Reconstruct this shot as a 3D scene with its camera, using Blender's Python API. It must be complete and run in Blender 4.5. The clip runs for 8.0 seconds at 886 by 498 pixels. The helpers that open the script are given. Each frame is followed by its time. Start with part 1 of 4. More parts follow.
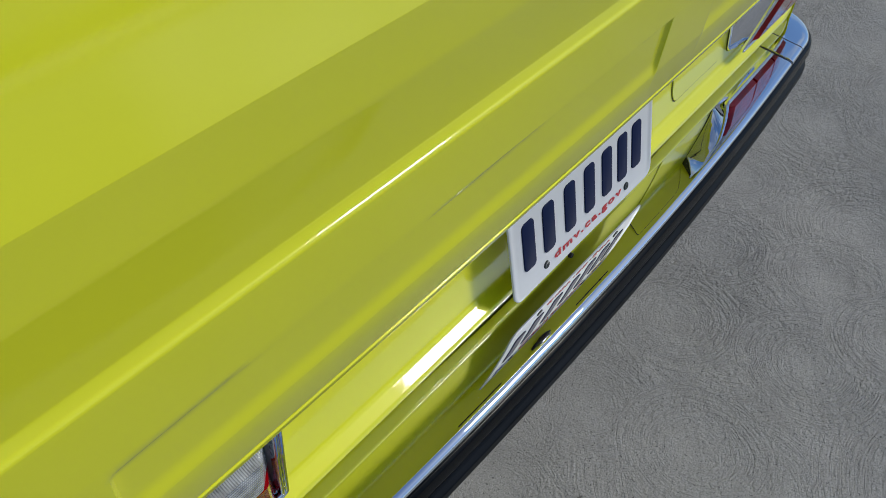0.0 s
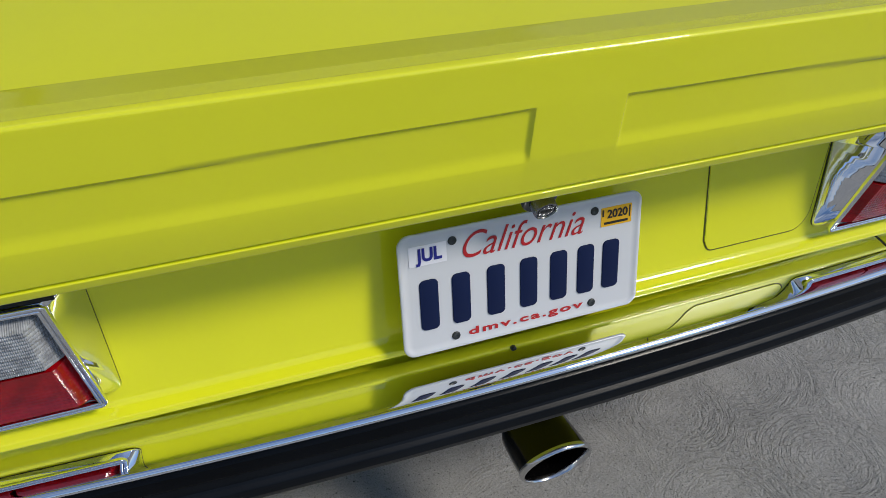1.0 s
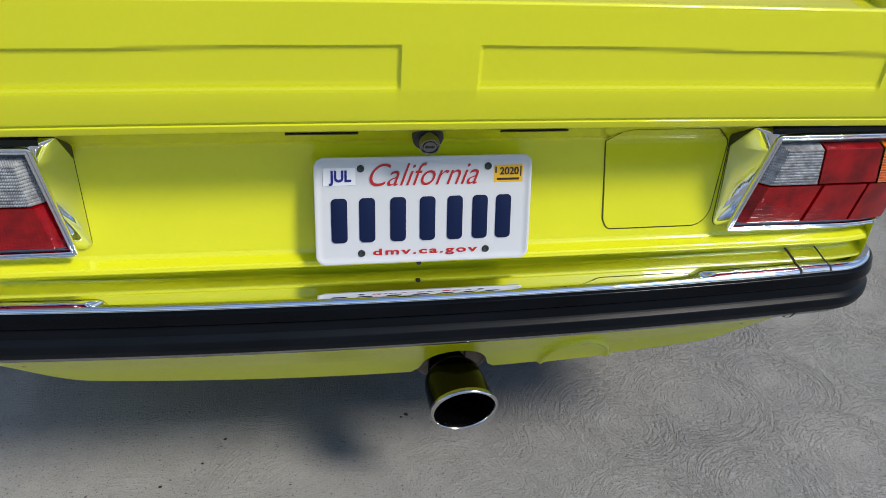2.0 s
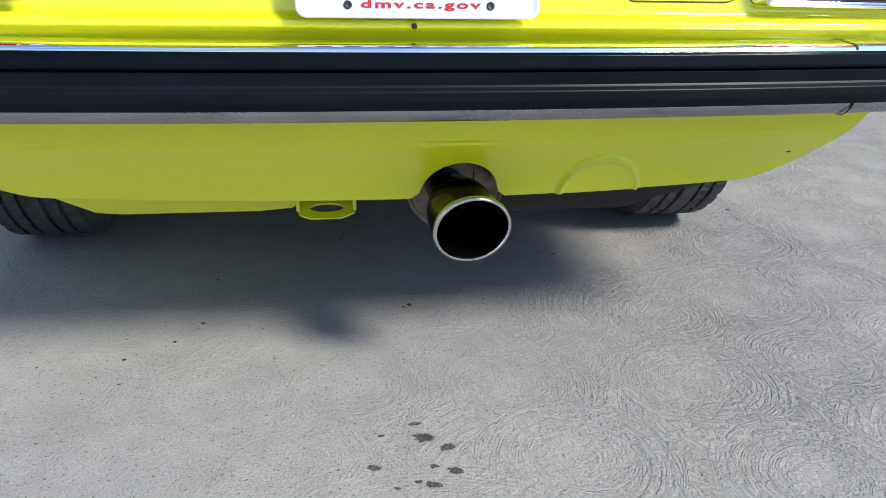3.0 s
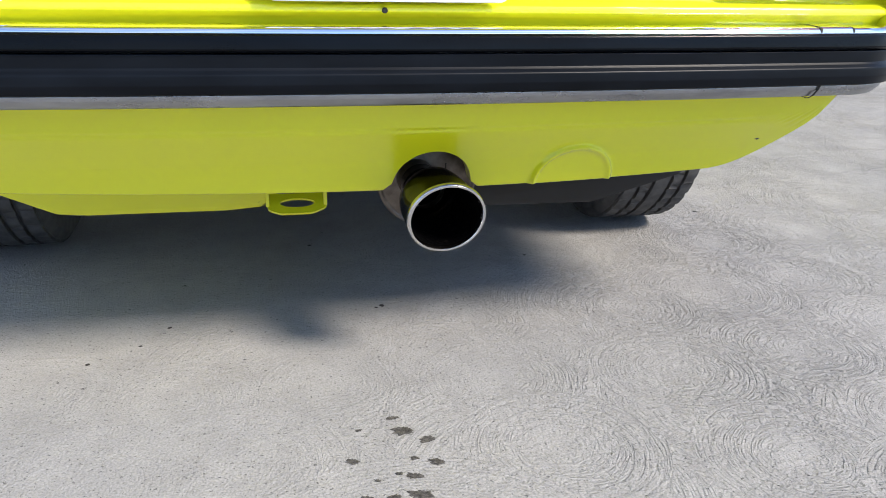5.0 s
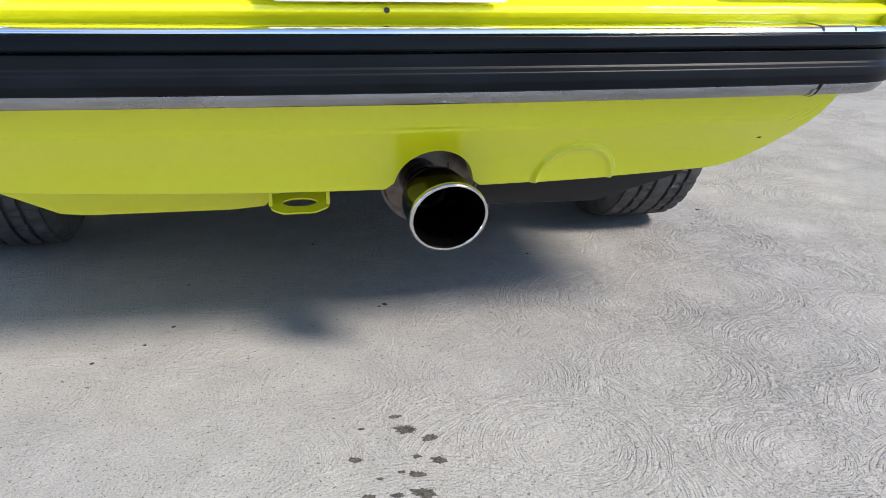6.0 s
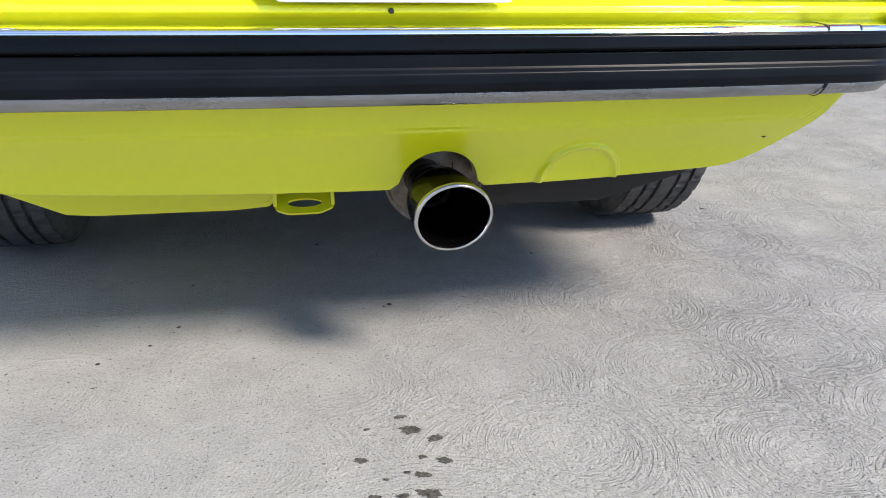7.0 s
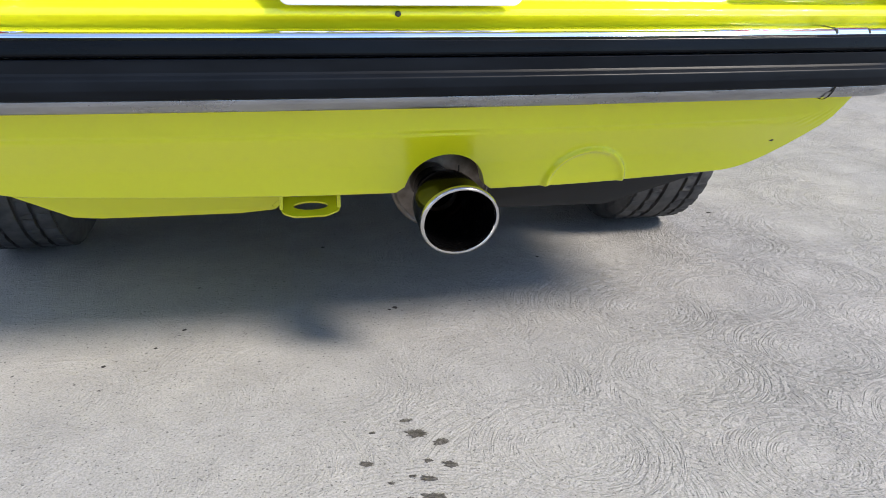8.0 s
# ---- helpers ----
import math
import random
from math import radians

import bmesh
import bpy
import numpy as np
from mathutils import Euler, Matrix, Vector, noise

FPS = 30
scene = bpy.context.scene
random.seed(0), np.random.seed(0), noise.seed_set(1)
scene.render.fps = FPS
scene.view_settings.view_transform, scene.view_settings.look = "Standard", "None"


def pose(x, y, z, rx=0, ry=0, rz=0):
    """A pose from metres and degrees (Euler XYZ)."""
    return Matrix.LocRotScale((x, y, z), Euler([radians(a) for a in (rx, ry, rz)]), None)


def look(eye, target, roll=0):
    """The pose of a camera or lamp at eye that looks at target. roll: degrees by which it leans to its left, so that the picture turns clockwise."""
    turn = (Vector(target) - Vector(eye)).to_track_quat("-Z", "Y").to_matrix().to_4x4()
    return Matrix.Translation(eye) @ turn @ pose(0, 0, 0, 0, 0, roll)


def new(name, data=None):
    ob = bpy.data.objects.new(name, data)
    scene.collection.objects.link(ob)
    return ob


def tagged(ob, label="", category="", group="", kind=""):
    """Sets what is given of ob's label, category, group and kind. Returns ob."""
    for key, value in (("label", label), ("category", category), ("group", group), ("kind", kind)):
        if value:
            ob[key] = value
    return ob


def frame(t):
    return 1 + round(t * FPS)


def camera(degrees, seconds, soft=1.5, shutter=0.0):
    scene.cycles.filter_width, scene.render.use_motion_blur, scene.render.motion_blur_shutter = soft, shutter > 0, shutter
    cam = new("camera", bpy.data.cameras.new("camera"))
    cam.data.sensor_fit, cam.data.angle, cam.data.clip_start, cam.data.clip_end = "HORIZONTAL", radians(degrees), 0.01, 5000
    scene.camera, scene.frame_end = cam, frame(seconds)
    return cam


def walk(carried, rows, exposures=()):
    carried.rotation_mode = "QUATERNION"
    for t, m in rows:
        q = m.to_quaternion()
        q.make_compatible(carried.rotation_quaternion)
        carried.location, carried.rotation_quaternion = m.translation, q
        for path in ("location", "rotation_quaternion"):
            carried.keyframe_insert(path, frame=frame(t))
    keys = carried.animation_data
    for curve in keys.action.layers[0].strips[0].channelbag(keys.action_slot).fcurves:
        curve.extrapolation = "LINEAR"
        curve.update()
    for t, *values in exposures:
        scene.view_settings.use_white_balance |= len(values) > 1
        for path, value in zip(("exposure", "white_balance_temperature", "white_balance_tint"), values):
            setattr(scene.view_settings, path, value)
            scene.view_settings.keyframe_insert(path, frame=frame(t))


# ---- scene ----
cam = camera(57.4, 8.0, 0.5)
PATH = [
    (0, (-0.660, -0.303, 1.201), (0.464, 0.584, -0.212), 1.3),
    (0.3, (-0.544, -0.384, 1.197), (0.426, 0.741, -0.151), 1.0),
    (0.5, (-0.479, -0.452, 1.191), (0.387, 0.798, -0.110), 0.9),
    (0.6, (-0.444, -0.488, 1.188), (0.364, 0.823, -0.088), 0.8),
    (1, (-0.366, -0.644, 1.176), (0.240, 0.864, 0.012), 1.6),
    (1.2, (-0.336, -0.742, 1.173), (0.177, 0.833, 0.053), 2.1),
    (2.3, (-0.13, -1.016, 0.994), (0.192, 0.745, 0.103), 2.9),
    (2.5, (-0.124, -1.01, 0.874), (0.187, 0.775, 0.026), 2.4),
    (2.8, (-0.127, -1.02, 0.709), (0.177, 0.801, -0.06), 1.8),
    (3, (-0.137, -1.029, 0.639), (0.174, 0.806, -0.094), 1.5),
    (3.5, (-0.146, -1.035, 0.594), (0.199, 0.815, -0.085), 1.2),
    (4, (-0.152, -1.033, 0.581), (0.229, 0.818, -0.074), 1.1),
    (4.5, (-0.152, -1.028, 0.581), (0.252, 0.816, -0.078), 1.2),
    (6, (-0.15, -1.032, 0.584), (0.243, 0.811, -0.085), 1.0),
    (6.5, (-0.151, -1.032, 0.585), (0.237, 0.812, -0.085), 0.9),
    (7, (-0.152, -1.031, 0.586), (0.233, 0.813, -0.086), 0.8),
    (7.5, (-0.153, -1.029, 0.586), (0.228, 0.816, -0.083), 0.8),
    (8, (-0.153, -1.029, 0.585), (0.22, 0.82, -0.079), 0.8),
]
EXPOSURES = [(0, -0.43, 6000, 7), (0.6, -0.34, 6100, 8), (1.2, -0.18, 6200, 9), (2.3, 0.23, 6200, 9), (2.7, 0.51, 6100, 9), (3.0, 0.77, 6050, 10), (3.6, 1.05, 6250, 12), (8, 1.05, 6300, 12)]
walk(cam, [(t, look(eye, target, roll)) for t, eye, target, roll in PATH], EXPOSURES)

# ---- light ----
SUN_FROM = Vector((0.755, -0.73, 1.0)).normalized()
world = bpy.data.worlds.new("sky")
scene.world = world
world.use_nodes = True
wn, wl = world.node_tree.nodes, world.node_tree.links
sky = wn.new("ShaderNodeTexSky")
sky.sky_type = "NISHITA"
sky.sun_disc = False
sky.sun_elevation = math.asin(SUN_FROM.z)
sky.sun_rotation = math.atan2(SUN_FROM.x, SUN_FROM.y)
sky.dust_density = 0.5
sky.ozone_density = 5.5
# scattered thin white cloud, spread over the whole sky
way = wn.new("ShaderNodeTexCoord")
axes = wn.new("ShaderNodeSeparateXYZ")
wl.new(way.outputs["Generated"], axes.inputs["Vector"])
lift = wn.new("ShaderNodeMath")
lift.operation = "ADD"
lift.inputs[1].default_value = 0.22
wl.new(axes.outputs["Z"], lift.inputs[0])
plane = wn.new("ShaderNodeVectorMath")
plane.operation = "DIVIDE"
wl.new(way.outputs["Generated"], plane.inputs[0])
wl.new(lift.outputs["Value"], plane.inputs[1])
puffs = wn.new("ShaderNodeTexNoise")
puffs.noise_dimensions = "2D"
puffs.inputs["Scale"].default_value, puffs.inputs["Detail"].default_value = 1.3, 6.0
wl.new(plane.outputs["Vector"], puffs.inputs["Vector"])
cover = wn.new("ShaderNodeMapRange")
cover.inputs["From Min"].default_value, cover.inputs["From Max"].default_value = 0.48, 0.66
wl.new(puffs.outputs["Fac"], cover.inputs["Value"])
above = wn.new("ShaderNodeMath")
above.operation = "GREATER_THAN"
above.inputs[1].default_value = 0.01
wl.new(axes.outputs["Z"], above.inputs[0])
share = wn.new("ShaderNodeMath")
share.operation = "MULTIPLY"
wl.new(cover.outputs["Result"], share.inputs[0])
wl.new(above.outputs["Value"], share.inputs[1])
blend = wn.new("ShaderNodeMix")
blend.data_type = "RGBA"
blend.inputs["B"].default_value = (5.0, 5.3, 5.7, 1)
wl.new(share.outputs["Value"], blend.inputs["Factor"])
wl.new(sky.outputs["Color"], blend.inputs["A"])
wl.new(blend.outputs["Result"], wn["Background"].inputs["Color"])
wn["Background"].inputs["Strength"].default_value = 0.125

sun = new("sun", bpy.data.lights.new("sun", "SUN"))
sun.data.energy = 3.25
sun.data.angle = radians(13)
sun.data.color = (1.0, 0.90, 0.76)
sun.matrix_world = look(SUN_FROM * 30, (0, 0, 0))


# ---- materials ----
def material(name, colour, rough=0.5, metal=0.0):
    m = bpy.data.materials.new(name)
    m.use_nodes = True
    b = m.node_tree.nodes["Principled BSDF"]
    b.inputs["Base Color"].default_value = (*colour, 1)
    b.inputs["Roughness"].default_value = rough
    b.inputs["Metallic"].default_value = metal
    return m, m.node_tree.nodes, m.node_tree.links, b


def coords(n, l, scale=(1, 1, 1)):
    geo = n.new("ShaderNodeNewGeometry")
    mp = n.new("ShaderNodeMapping")
    mp.inputs["Scale"].default_value = scale
    l.new(geo.outputs["Position"], mp.inputs["Vector"])
    return mp.outputs["Vector"]


def noise_tex(n, l, vec, scale, detail=4.0, rough=0.55):
    t = n.new("ShaderNodeTexNoise")
    t.inputs["Scale"].default_value = scale
    t.inputs["Detail"].default_value = detail
    t.inputs["Roughness"].default_value = rough
    l.new(vec, t.inputs["Vector"])
    return t.outputs["Fac"]


def ramp(n, l, fac, a, b, lo=0.3, hi=0.7):
    r = n.new("ShaderNodeValToRGB")
    r.color_ramp.elements[0].position, r.color_ramp.elements[1].position = lo, hi
    r.color_ramp.elements[0].color, r.color_ramp.elements[1].color = (*a, 1), (*b, 1)
    l.new(fac, r.inputs["Fac"])
    return r.outputs["Color"]


def bump(n, l, b, height, strength=0.2, distance=0.002):
    k = n.new("ShaderNodeBump")
    k.inputs["Strength"].default_value, k.inputs["Distance"].default_value = strength, distance
    l.new(height, k.inputs["Height"])
    l.new(k.outputs["Normal"], b.inputs["Normal"])
    return k


def paint_material(name="lime_yellow_car_paint", peel=0.06, depth=0.0006, size=260.0, gloss=0.02):
    m, n, l, b = material(name, (0.52, 0.56, 0.012), 0.32)
    v = coords(n, l)
    l.new(ramp(n, l, noise_tex(n, l, v, 3.0), (0.67, 0.685, 0.009), (0.71, 0.715, 0.011)), b.inputs["Base Color"])
    b.inputs["Specular IOR Level"].default_value = 0.12
    b.inputs["Coat Weight"].default_value = 1.0
    b.inputs["Coat Roughness"].default_value = gloss
    b.inputs["Coat IOR"].default_value = 1.6
    k = n.new("ShaderNodeBump")
    k.inputs["Strength"].default_value, k.inputs["Distance"].default_value = peel, depth
    l.new(noise_tex(n, l, v, size, 2.0), k.inputs["Height"])
    # long shallow ripples of hand-finished panels
    k2 = n.new("ShaderNodeBump")
    k2.inputs["Strength"].default_value, k2.inputs["Distance"].default_value = 0.05, 0.0010
    l.new(noise_tex(n, l, coords(n, l, (0.45, 1, 1)), 22.0, 2.0), k2.inputs["Height"])
    l.new(k.outputs["Normal"], k2.inputs["Normal"])
    l.new(k2.outputs["Normal"], b.inputs["Coat Normal"])
    return m


def chrome_material():
    m, n, l, b = material("chrome", (0.80, 0.82, 0.86), 0.05, 1.0)
    v = coords(n, l)
    r = n.new("ShaderNodeMapRange")
    r.inputs["From Min"].default_value, r.inputs["From Max"].default_value = 0.35, 0.75
    r.inputs["To Min"].default_value, r.inputs["To Max"].default_value = 0.008, 0.03
    l.new(noise_tex(n, l, v, 18.0, 6.0), r.inputs["Value"])
    l.new(r.outputs["Result"], b.inputs["Roughness"])
    bump(n, l, b, noise_tex(n, l, v, 12.0, 2.0), 0.012, 0.001)
    return m


def rubber_material(name="black_rubber", c=0.005, rough=0.32, spec=0.11):
    m, n, l, b = material(name, (c, c, c), rough)
    cool = (0.75, 1.0, 1.45)
    v = coords(n, l, (0.25, 1, 1))
    l.new(ramp(n, l, noise_tex(n, l, v, 30.0, 6.0), tuple(c * 0.8 * k for k in cool), tuple(c * 1.6 * k for k in cool)), b.inputs["Base Color"])
    r = n.new("ShaderNodeMapRange")
    r.inputs["To Min"].default_value, r.inputs["To Max"].default_value = rough - 0.1, rough + 0.15
    l.new(noise_tex(n, l, v, 14.0, 5.0), r.inputs["Value"])
    l.new(r.outputs["Result"], b.inputs["Roughness"])
    b.inputs["Specular IOR Level"].default_value = spec
    bump(n, l, b, noise_tex(n, l, v, 350.0, 3.0), 0.15, 0.0006)
    return m


def satin_material():
    m, n, l, b = material("satin_metal_lip", (0.34, 0.355, 0.38), 0.28, 1.0)
    v = coords(n, l, (0.3, 1, 1))
    l.new(ramp(n, l, noise_tex(n, l, v, 40.0, 6.0, 0.65), (0.26, 0.27, 0.29), (0.40, 0.415, 0.44)), b.inputs["Base Color"])
    r = n.new("ShaderNodeMapRange")
    r.inputs["To Min"].default_value, r.inputs["To Max"].default_value = 0.16, 0.42
    l.new(noise_tex(n, l, v, 25.0, 6.0, 0.7), r.inputs["Value"])
    l.new(r.outputs["Result"], b.inputs["Roughness"])
    return m


def steel_material():
    m, n, l, b = material("polished_dark_steel", (0.036, 0.033, 0.030), 0.10, 1.0)
    v = coords(n, l)
    r = n.new("ShaderNodeMapRange")
    r.inputs["To Min"].default_value, r.inputs["To Max"].default_value = 0.06, 0.25
    l.new(noise_tex(n, l, v, 30.0, 6.0), r.inputs["Value"])
    l.new(r.outputs["Result"], b.inputs["Roughness"])
    return m


def soot_material():
    m, n, l, b = material("soot", (0.008, 0.007, 0.006), 0.7)
    v = coords(n, l)
    l.new(ramp(n, l, noise_tex(n, l, v, 160.0, 5.0), (0.0008, 0.0008, 0.001), (0.010, 0.008, 0.007), 0.58, 0.72), b.inputs["Base Color"])
    b.inputs["Specular IOR Level"].default_value = 0.02
    bump(n, l, b, noise_tex(n, l, v, 220.0, 3.0), 0.6, 0.002)
    return m


def grimy_steel():
    m, n, l, b = material("heat_stained_steel", (0.2, 0.17, 0.14), 0.45, 0.8)
    v = coords(n, l)
    l.new(ramp(n, l, noise_tex(n, l, v, 25.0, 6.0), (0.06, 0.047, 0.038), (0.25, 0.22, 0.195)), b.inputs["Base Color"])
    bump(n, l, b, noise_tex(n, l, v, 120.0, 4.0), 0.3, 0.001)
    return m


def lens_material(name, colour, deep, ribs, strength=0.3, mottle=70.0, rows=0):
    m, n, l, b = material(name, colour, 0.12)
    v = coords(n, l)
    l.new(ramp(n, l, noise_tex(n, l, v, mottle, 3.0), deep, colour, 0.35, 0.7), b.inputs["Base Color"])
    b.inputs["Specular IOR Level"].default_value = 0.15
    b.inputs["Coat Weight"].default_value = 1.0
    b.inputs["Coat Roughness"].default_value = 0.03
    b.inputs["Coat IOR"].default_value = 1.38
    # moulded prisms
    grid = n.new("ShaderNodeTexWave")
    grid.wave_type, grid.bands_direction = "BANDS", "X"
    grid.inputs["Scale"].default_value = ribs
    grid.inputs["Distortion"].default_value = 0.4
    l.new(v, grid.inputs["Vector"])
    height = grid.outputs["Fac"]
    if rows:
        across = n.new("ShaderNodeTexWave")
        across.wave_type, across.bands_direction = "BANDS", "Z"
        across.inputs["Scale"].default_value = rows
        across.inputs["Distortion"].default_value = 0.2
        l.new(v, across.inputs["Vector"])
        both = n.new("ShaderNodeMath")
        both.operation = "MULTIPLY"
        l.new(height, both.inputs[0])
        l.new(across.outputs["Fac"], both.inputs[1])
        height = both.outputs["Value"]
    bump(n, l, b, height, strength, 0.0012)
    return m


def maths(n, l, op, a, b=None):
    k = n.new("ShaderNodeMath")
    k.operation = op
    for i, v in enumerate((a, b)):
        if v is None:
            continue
        if isinstance(v, (int, float)):
            k.inputs[i].default_value = v
        else:
            l.new(v, k.inputs[i])
    return k.outputs["Value"]


# broom swirls on the slab: middle and reach of each, the later laid over the earlier
SWIRLS = [(1.112, 0.603, 0.133), (1.323, 0.601, 0.141), (0.831, 0.544, 0.128), (0.58, 0.515, 0.122), (1.162, 0.372, 0.137), (0.882, 0.322, 0.137), (-0.602, 0.448, 0.109), (-0.392, 0.437, 0.11), (-0.237, 0.431, 0.143), (0.044, 0.4, 0.147), (0.666, 0.276, 0.163), (0.489, 0.225, 0.12), (0.177, 0.218, 0.106), (0.932, 0.081, 0.139), (0.692, 0.022, 0.137), (0.101, 0.103, 0.132), (-0.08, 0.035, 0.121), (0.17, 0.014, 0.125), (-0.299, 0.023, 0.129), (-0.499, 0.073, 0.131), (0.453, -0.009, 0.14), (0.741, -0.207, 0.131), (0.203, -0.179, 0.14), (0.504, -0.26, 0.147), (-0.197, -0.149, 0.141), (0.662, -0.369, 0.139), (-0.387, -0.17, 0.144), (-0.02, -0.41, 0.245)]


def fan_rings(n, l, v, scale, pitch, jitter):
    """Broom arcs: rings round the middle of the swirl that a place lies in. Gives the rings and how far out in its swirl the place is."""
    warp = n.new("ShaderNodeTexNoise")
    warp.inputs["Scale"].default_value, warp.inputs["Detail"].default_value = 6.0, 4.0
    l.new(v, warp.inputs["Vector"])
    off = n.new("ShaderNodeVectorMath")
    off.operation = "MULTIPLY_ADD"
    off.inputs[1].default_value = (jitter, jitter, 0.0)
    l.new(warp.outputs["Color"], off.inputs[0])
    l.new(v, off.inputs[2])
    at = off.outputs["Vector"]
    vor = n.new("ShaderNodeTexVoronoi")
    vor.voronoi_dimensions, vor.feature = "2D", "F1"
    vor.inputs["Scale"].default_value = scale
    vor.inputs["Randomness"].default_value = 0.8
    l.new(at, vor.inputs["Vector"])
    shift = n.new("ShaderNodeVectorMath")
    shift.operation = "ADD"
    shift.inputs[1].default_value = (0.06, -0.05, 0.20)
    l.new(vor.outputs["Position"], shift.inputs[0])
    chosen = shift.outputs["Vector"]
    flat = n.new("ShaderNodeVectorMath")
    flat.operation = "MULTIPLY"
    flat.inputs[1].default_value = (1, 1, 0)
    l.new(at, flat.inputs[0])
    for x, y, r in SWIRLS:
        d = n.new("ShaderNodeVectorMath")
        d.operation = "DISTANCE"
        d.inputs[1].default_value = (x, y, 0)
        l.new(flat.outputs["Vector"], d.inputs[0])
        pick = n.new("ShaderNodeMix")
        pick.data_type = "VECTOR"
        l.new(maths(n, l, "LESS_THAN", d.outputs["Value"], r), pick.inputs["Factor"])
        l.new(chosen, pick.inputs[4])
        pick.inputs[5].default_value = (x, y, r)
        chosen = pick.outputs[1]
    mid = n.new("ShaderNodeSeparateXYZ")
    l.new(chosen, mid.inputs["Vector"])
    here = n.new("ShaderNodeSeparateXYZ")
    l.new(at, here.inputs["Vector"])
    dx = maths(n, l, "SUBTRACT", here.outputs["X"], mid.outputs["X"])
    dy = maths(n, l, "SUBTRACT", here.outputs["Y"], mid.outputs["Y"])
    length = maths(n, l, "SQRT", maths(n, l, "ADD", maths(n, l, "MULTIPLY", dx, dx), maths(n, l, "MULTIPLY", dy, dy)))
    polar = n.new("ShaderNodeCombineXYZ")
    l.new(maths(n, l, "MULTIPLY", length, 1 / pitch), polar.inputs["X"])
    l.new(maths(n, l, "MULTIPLY", maths(n, l, "ARCTAN2", dy, dx), 0.9), polar.inputs["Y"])
    l.new(maths(n, l, "MULTIPLY", maths(n, l, "ADD", mid.outputs["X"], mid.outputs["Y"]), 31.0), polar.inputs["Z"])
    return noise_tex(n, l, polar.outputs["Vector"], 1.0, 2.5, 0.5), maths(n, l, "DIVIDE", length, mid.outputs["Z"])


def ranged(n, l, value, a, b, lo=0.0, hi=1.0):
    r = n.new("ShaderNodeMapRange")
    for key, k in (("From Min", a), ("From Max", b), ("To Min", lo), ("To Max", hi)):
        r.inputs[key].default_value = k
    l.new(value, r.inputs["Value"])
    return r.outputs["Result"]


def ground_material():
    m, n, l, b = material("swirl_brushed_concrete", (0.30, 0.29, 0.27), 0.85)
    v = coords(n, l)
    big = noise_tex(n, l, v, 1.7, 5.0)
    mid = noise_tex(n, l, v, 11.0, 9.0, 0.7)
    grain = noise_tex(n, l, v, 330.0, 2.0, 0.6)
    pits = noise_tex(n, l, v, 190.0, 3.0, 0.6)
    specks = noise_tex(n, l, v, 75.0, 2.0, 0.5)
    colour = ramp(n, l, big, (0.315, 0.313, 0.307), (0.370, 0.361, 0.338))
    for fac, lo, hi, dark, amount in ((mid, 0.32, 0.62, 0.72, 0.65), (grain, 0.37, 0.58, 0.62, 0.65), (pits, 0.34, 0.385, 0.28, 0.85), (specks, 0.235, 0.265, 0.12, 0.9)):
        mix = n.new("ShaderNodeMix")
        mix.data_type, mix.blend_type = "RGBA", "MULTIPLY"
        mix.inputs["Factor"].default_value = amount
        l.new(colour, mix.inputs["A"])
        l.new(ramp(n, l, fac, (dark, dark, dark), (1, 1, 1), lo, hi), mix.inputs["B"])
        colour = mix.outputs["Result"]
    rings, reach = fan_rings(n, l, v, 3.6, 0.0080, 0.014)
    # the arcs bite deepest towards the rim of a swirl, and more on the side away from the spots
    rim = ranged(n, l, reach, 0.0, 0.6, 0.35, 1.0)
    zone = ranged(n, l, noise_tex(n, l, v, 2.6, 3.0), 0.36, 0.62, 0.45)
    split = n.new("ShaderNodeSeparateXYZ")
    l.new(v, split.inputs["Vector"])
    drift = ranged(n, l, split.outputs["X"], -0.1, 0.8, 0.30, 1.15)
    broken = ranged(n, l, noise_tex(n, l, v, 60.0, 4.0, 0.7), 0.34, 0.56)
    mask = maths(n, l, "MULTIPLY", maths(n, l, "MULTIPLY", rim, broken), maths(n, l, "MULTIPLY", zone, drift))
    # thin broken scratches left by the broom's bristles
    scratch = ranged(n, l, maths(n, l, "ABSOLUTE", maths(n, l, "SUBTRACT", rings, 0.47)), 0.0, 0.06)
    relief = maths(n, l, "ADD", maths(n, l, "MULTIPLY", rings, 0.55), maths(n, l, "MULTIPLY", scratch, 0.30))
    k1 = n.new("ShaderNodeBump")
    k1.inputs["Strength"].default_value, k1.inputs["Distance"].default_value = 1.0, 0.0058
    l.new(maths(n, l, "MULTIPLY", relief, mask), k1.inputs["Height"])
    # each swirl lies like a scale, a little proud at its rim
    k3 = n.new("ShaderNodeBump")
    k3.inputs["Strength"].default_value, k3.inputs["Distance"].default_value = 1.0, 0.0110
    l.new(maths(n, l, "MULTIPLY", reach, maths(n, l, "MULTIPLY", zone, drift)), k3.inputs["Height"])
    l.new(k1.outputs["Normal"], k3.inputs["Normal"])
    k2 = n.new("ShaderNodeBump")
    k2.inputs["Strength"].default_value, k2.inputs["Distance"].default_value = 1.0, 0.0019
    l.new(noise_tex(n, l, v, 230.0, 3.0, 0.65), k2.inputs["Height"])
    l.new(k3.outputs["Normal"], k2.inputs["Normal"])
    l.new(k2.outputs["Normal"], b.inputs["Normal"])
    groove = n.new("ShaderNodeMix")
    groove.data_type, groove.blend_type = "RGBA", "MULTIPLY"
    l.new(maths(n, l, "MULTIPLY", mask, 0.45), groove.inputs["Factor"])
    l.new(colour, groove.inputs["A"])
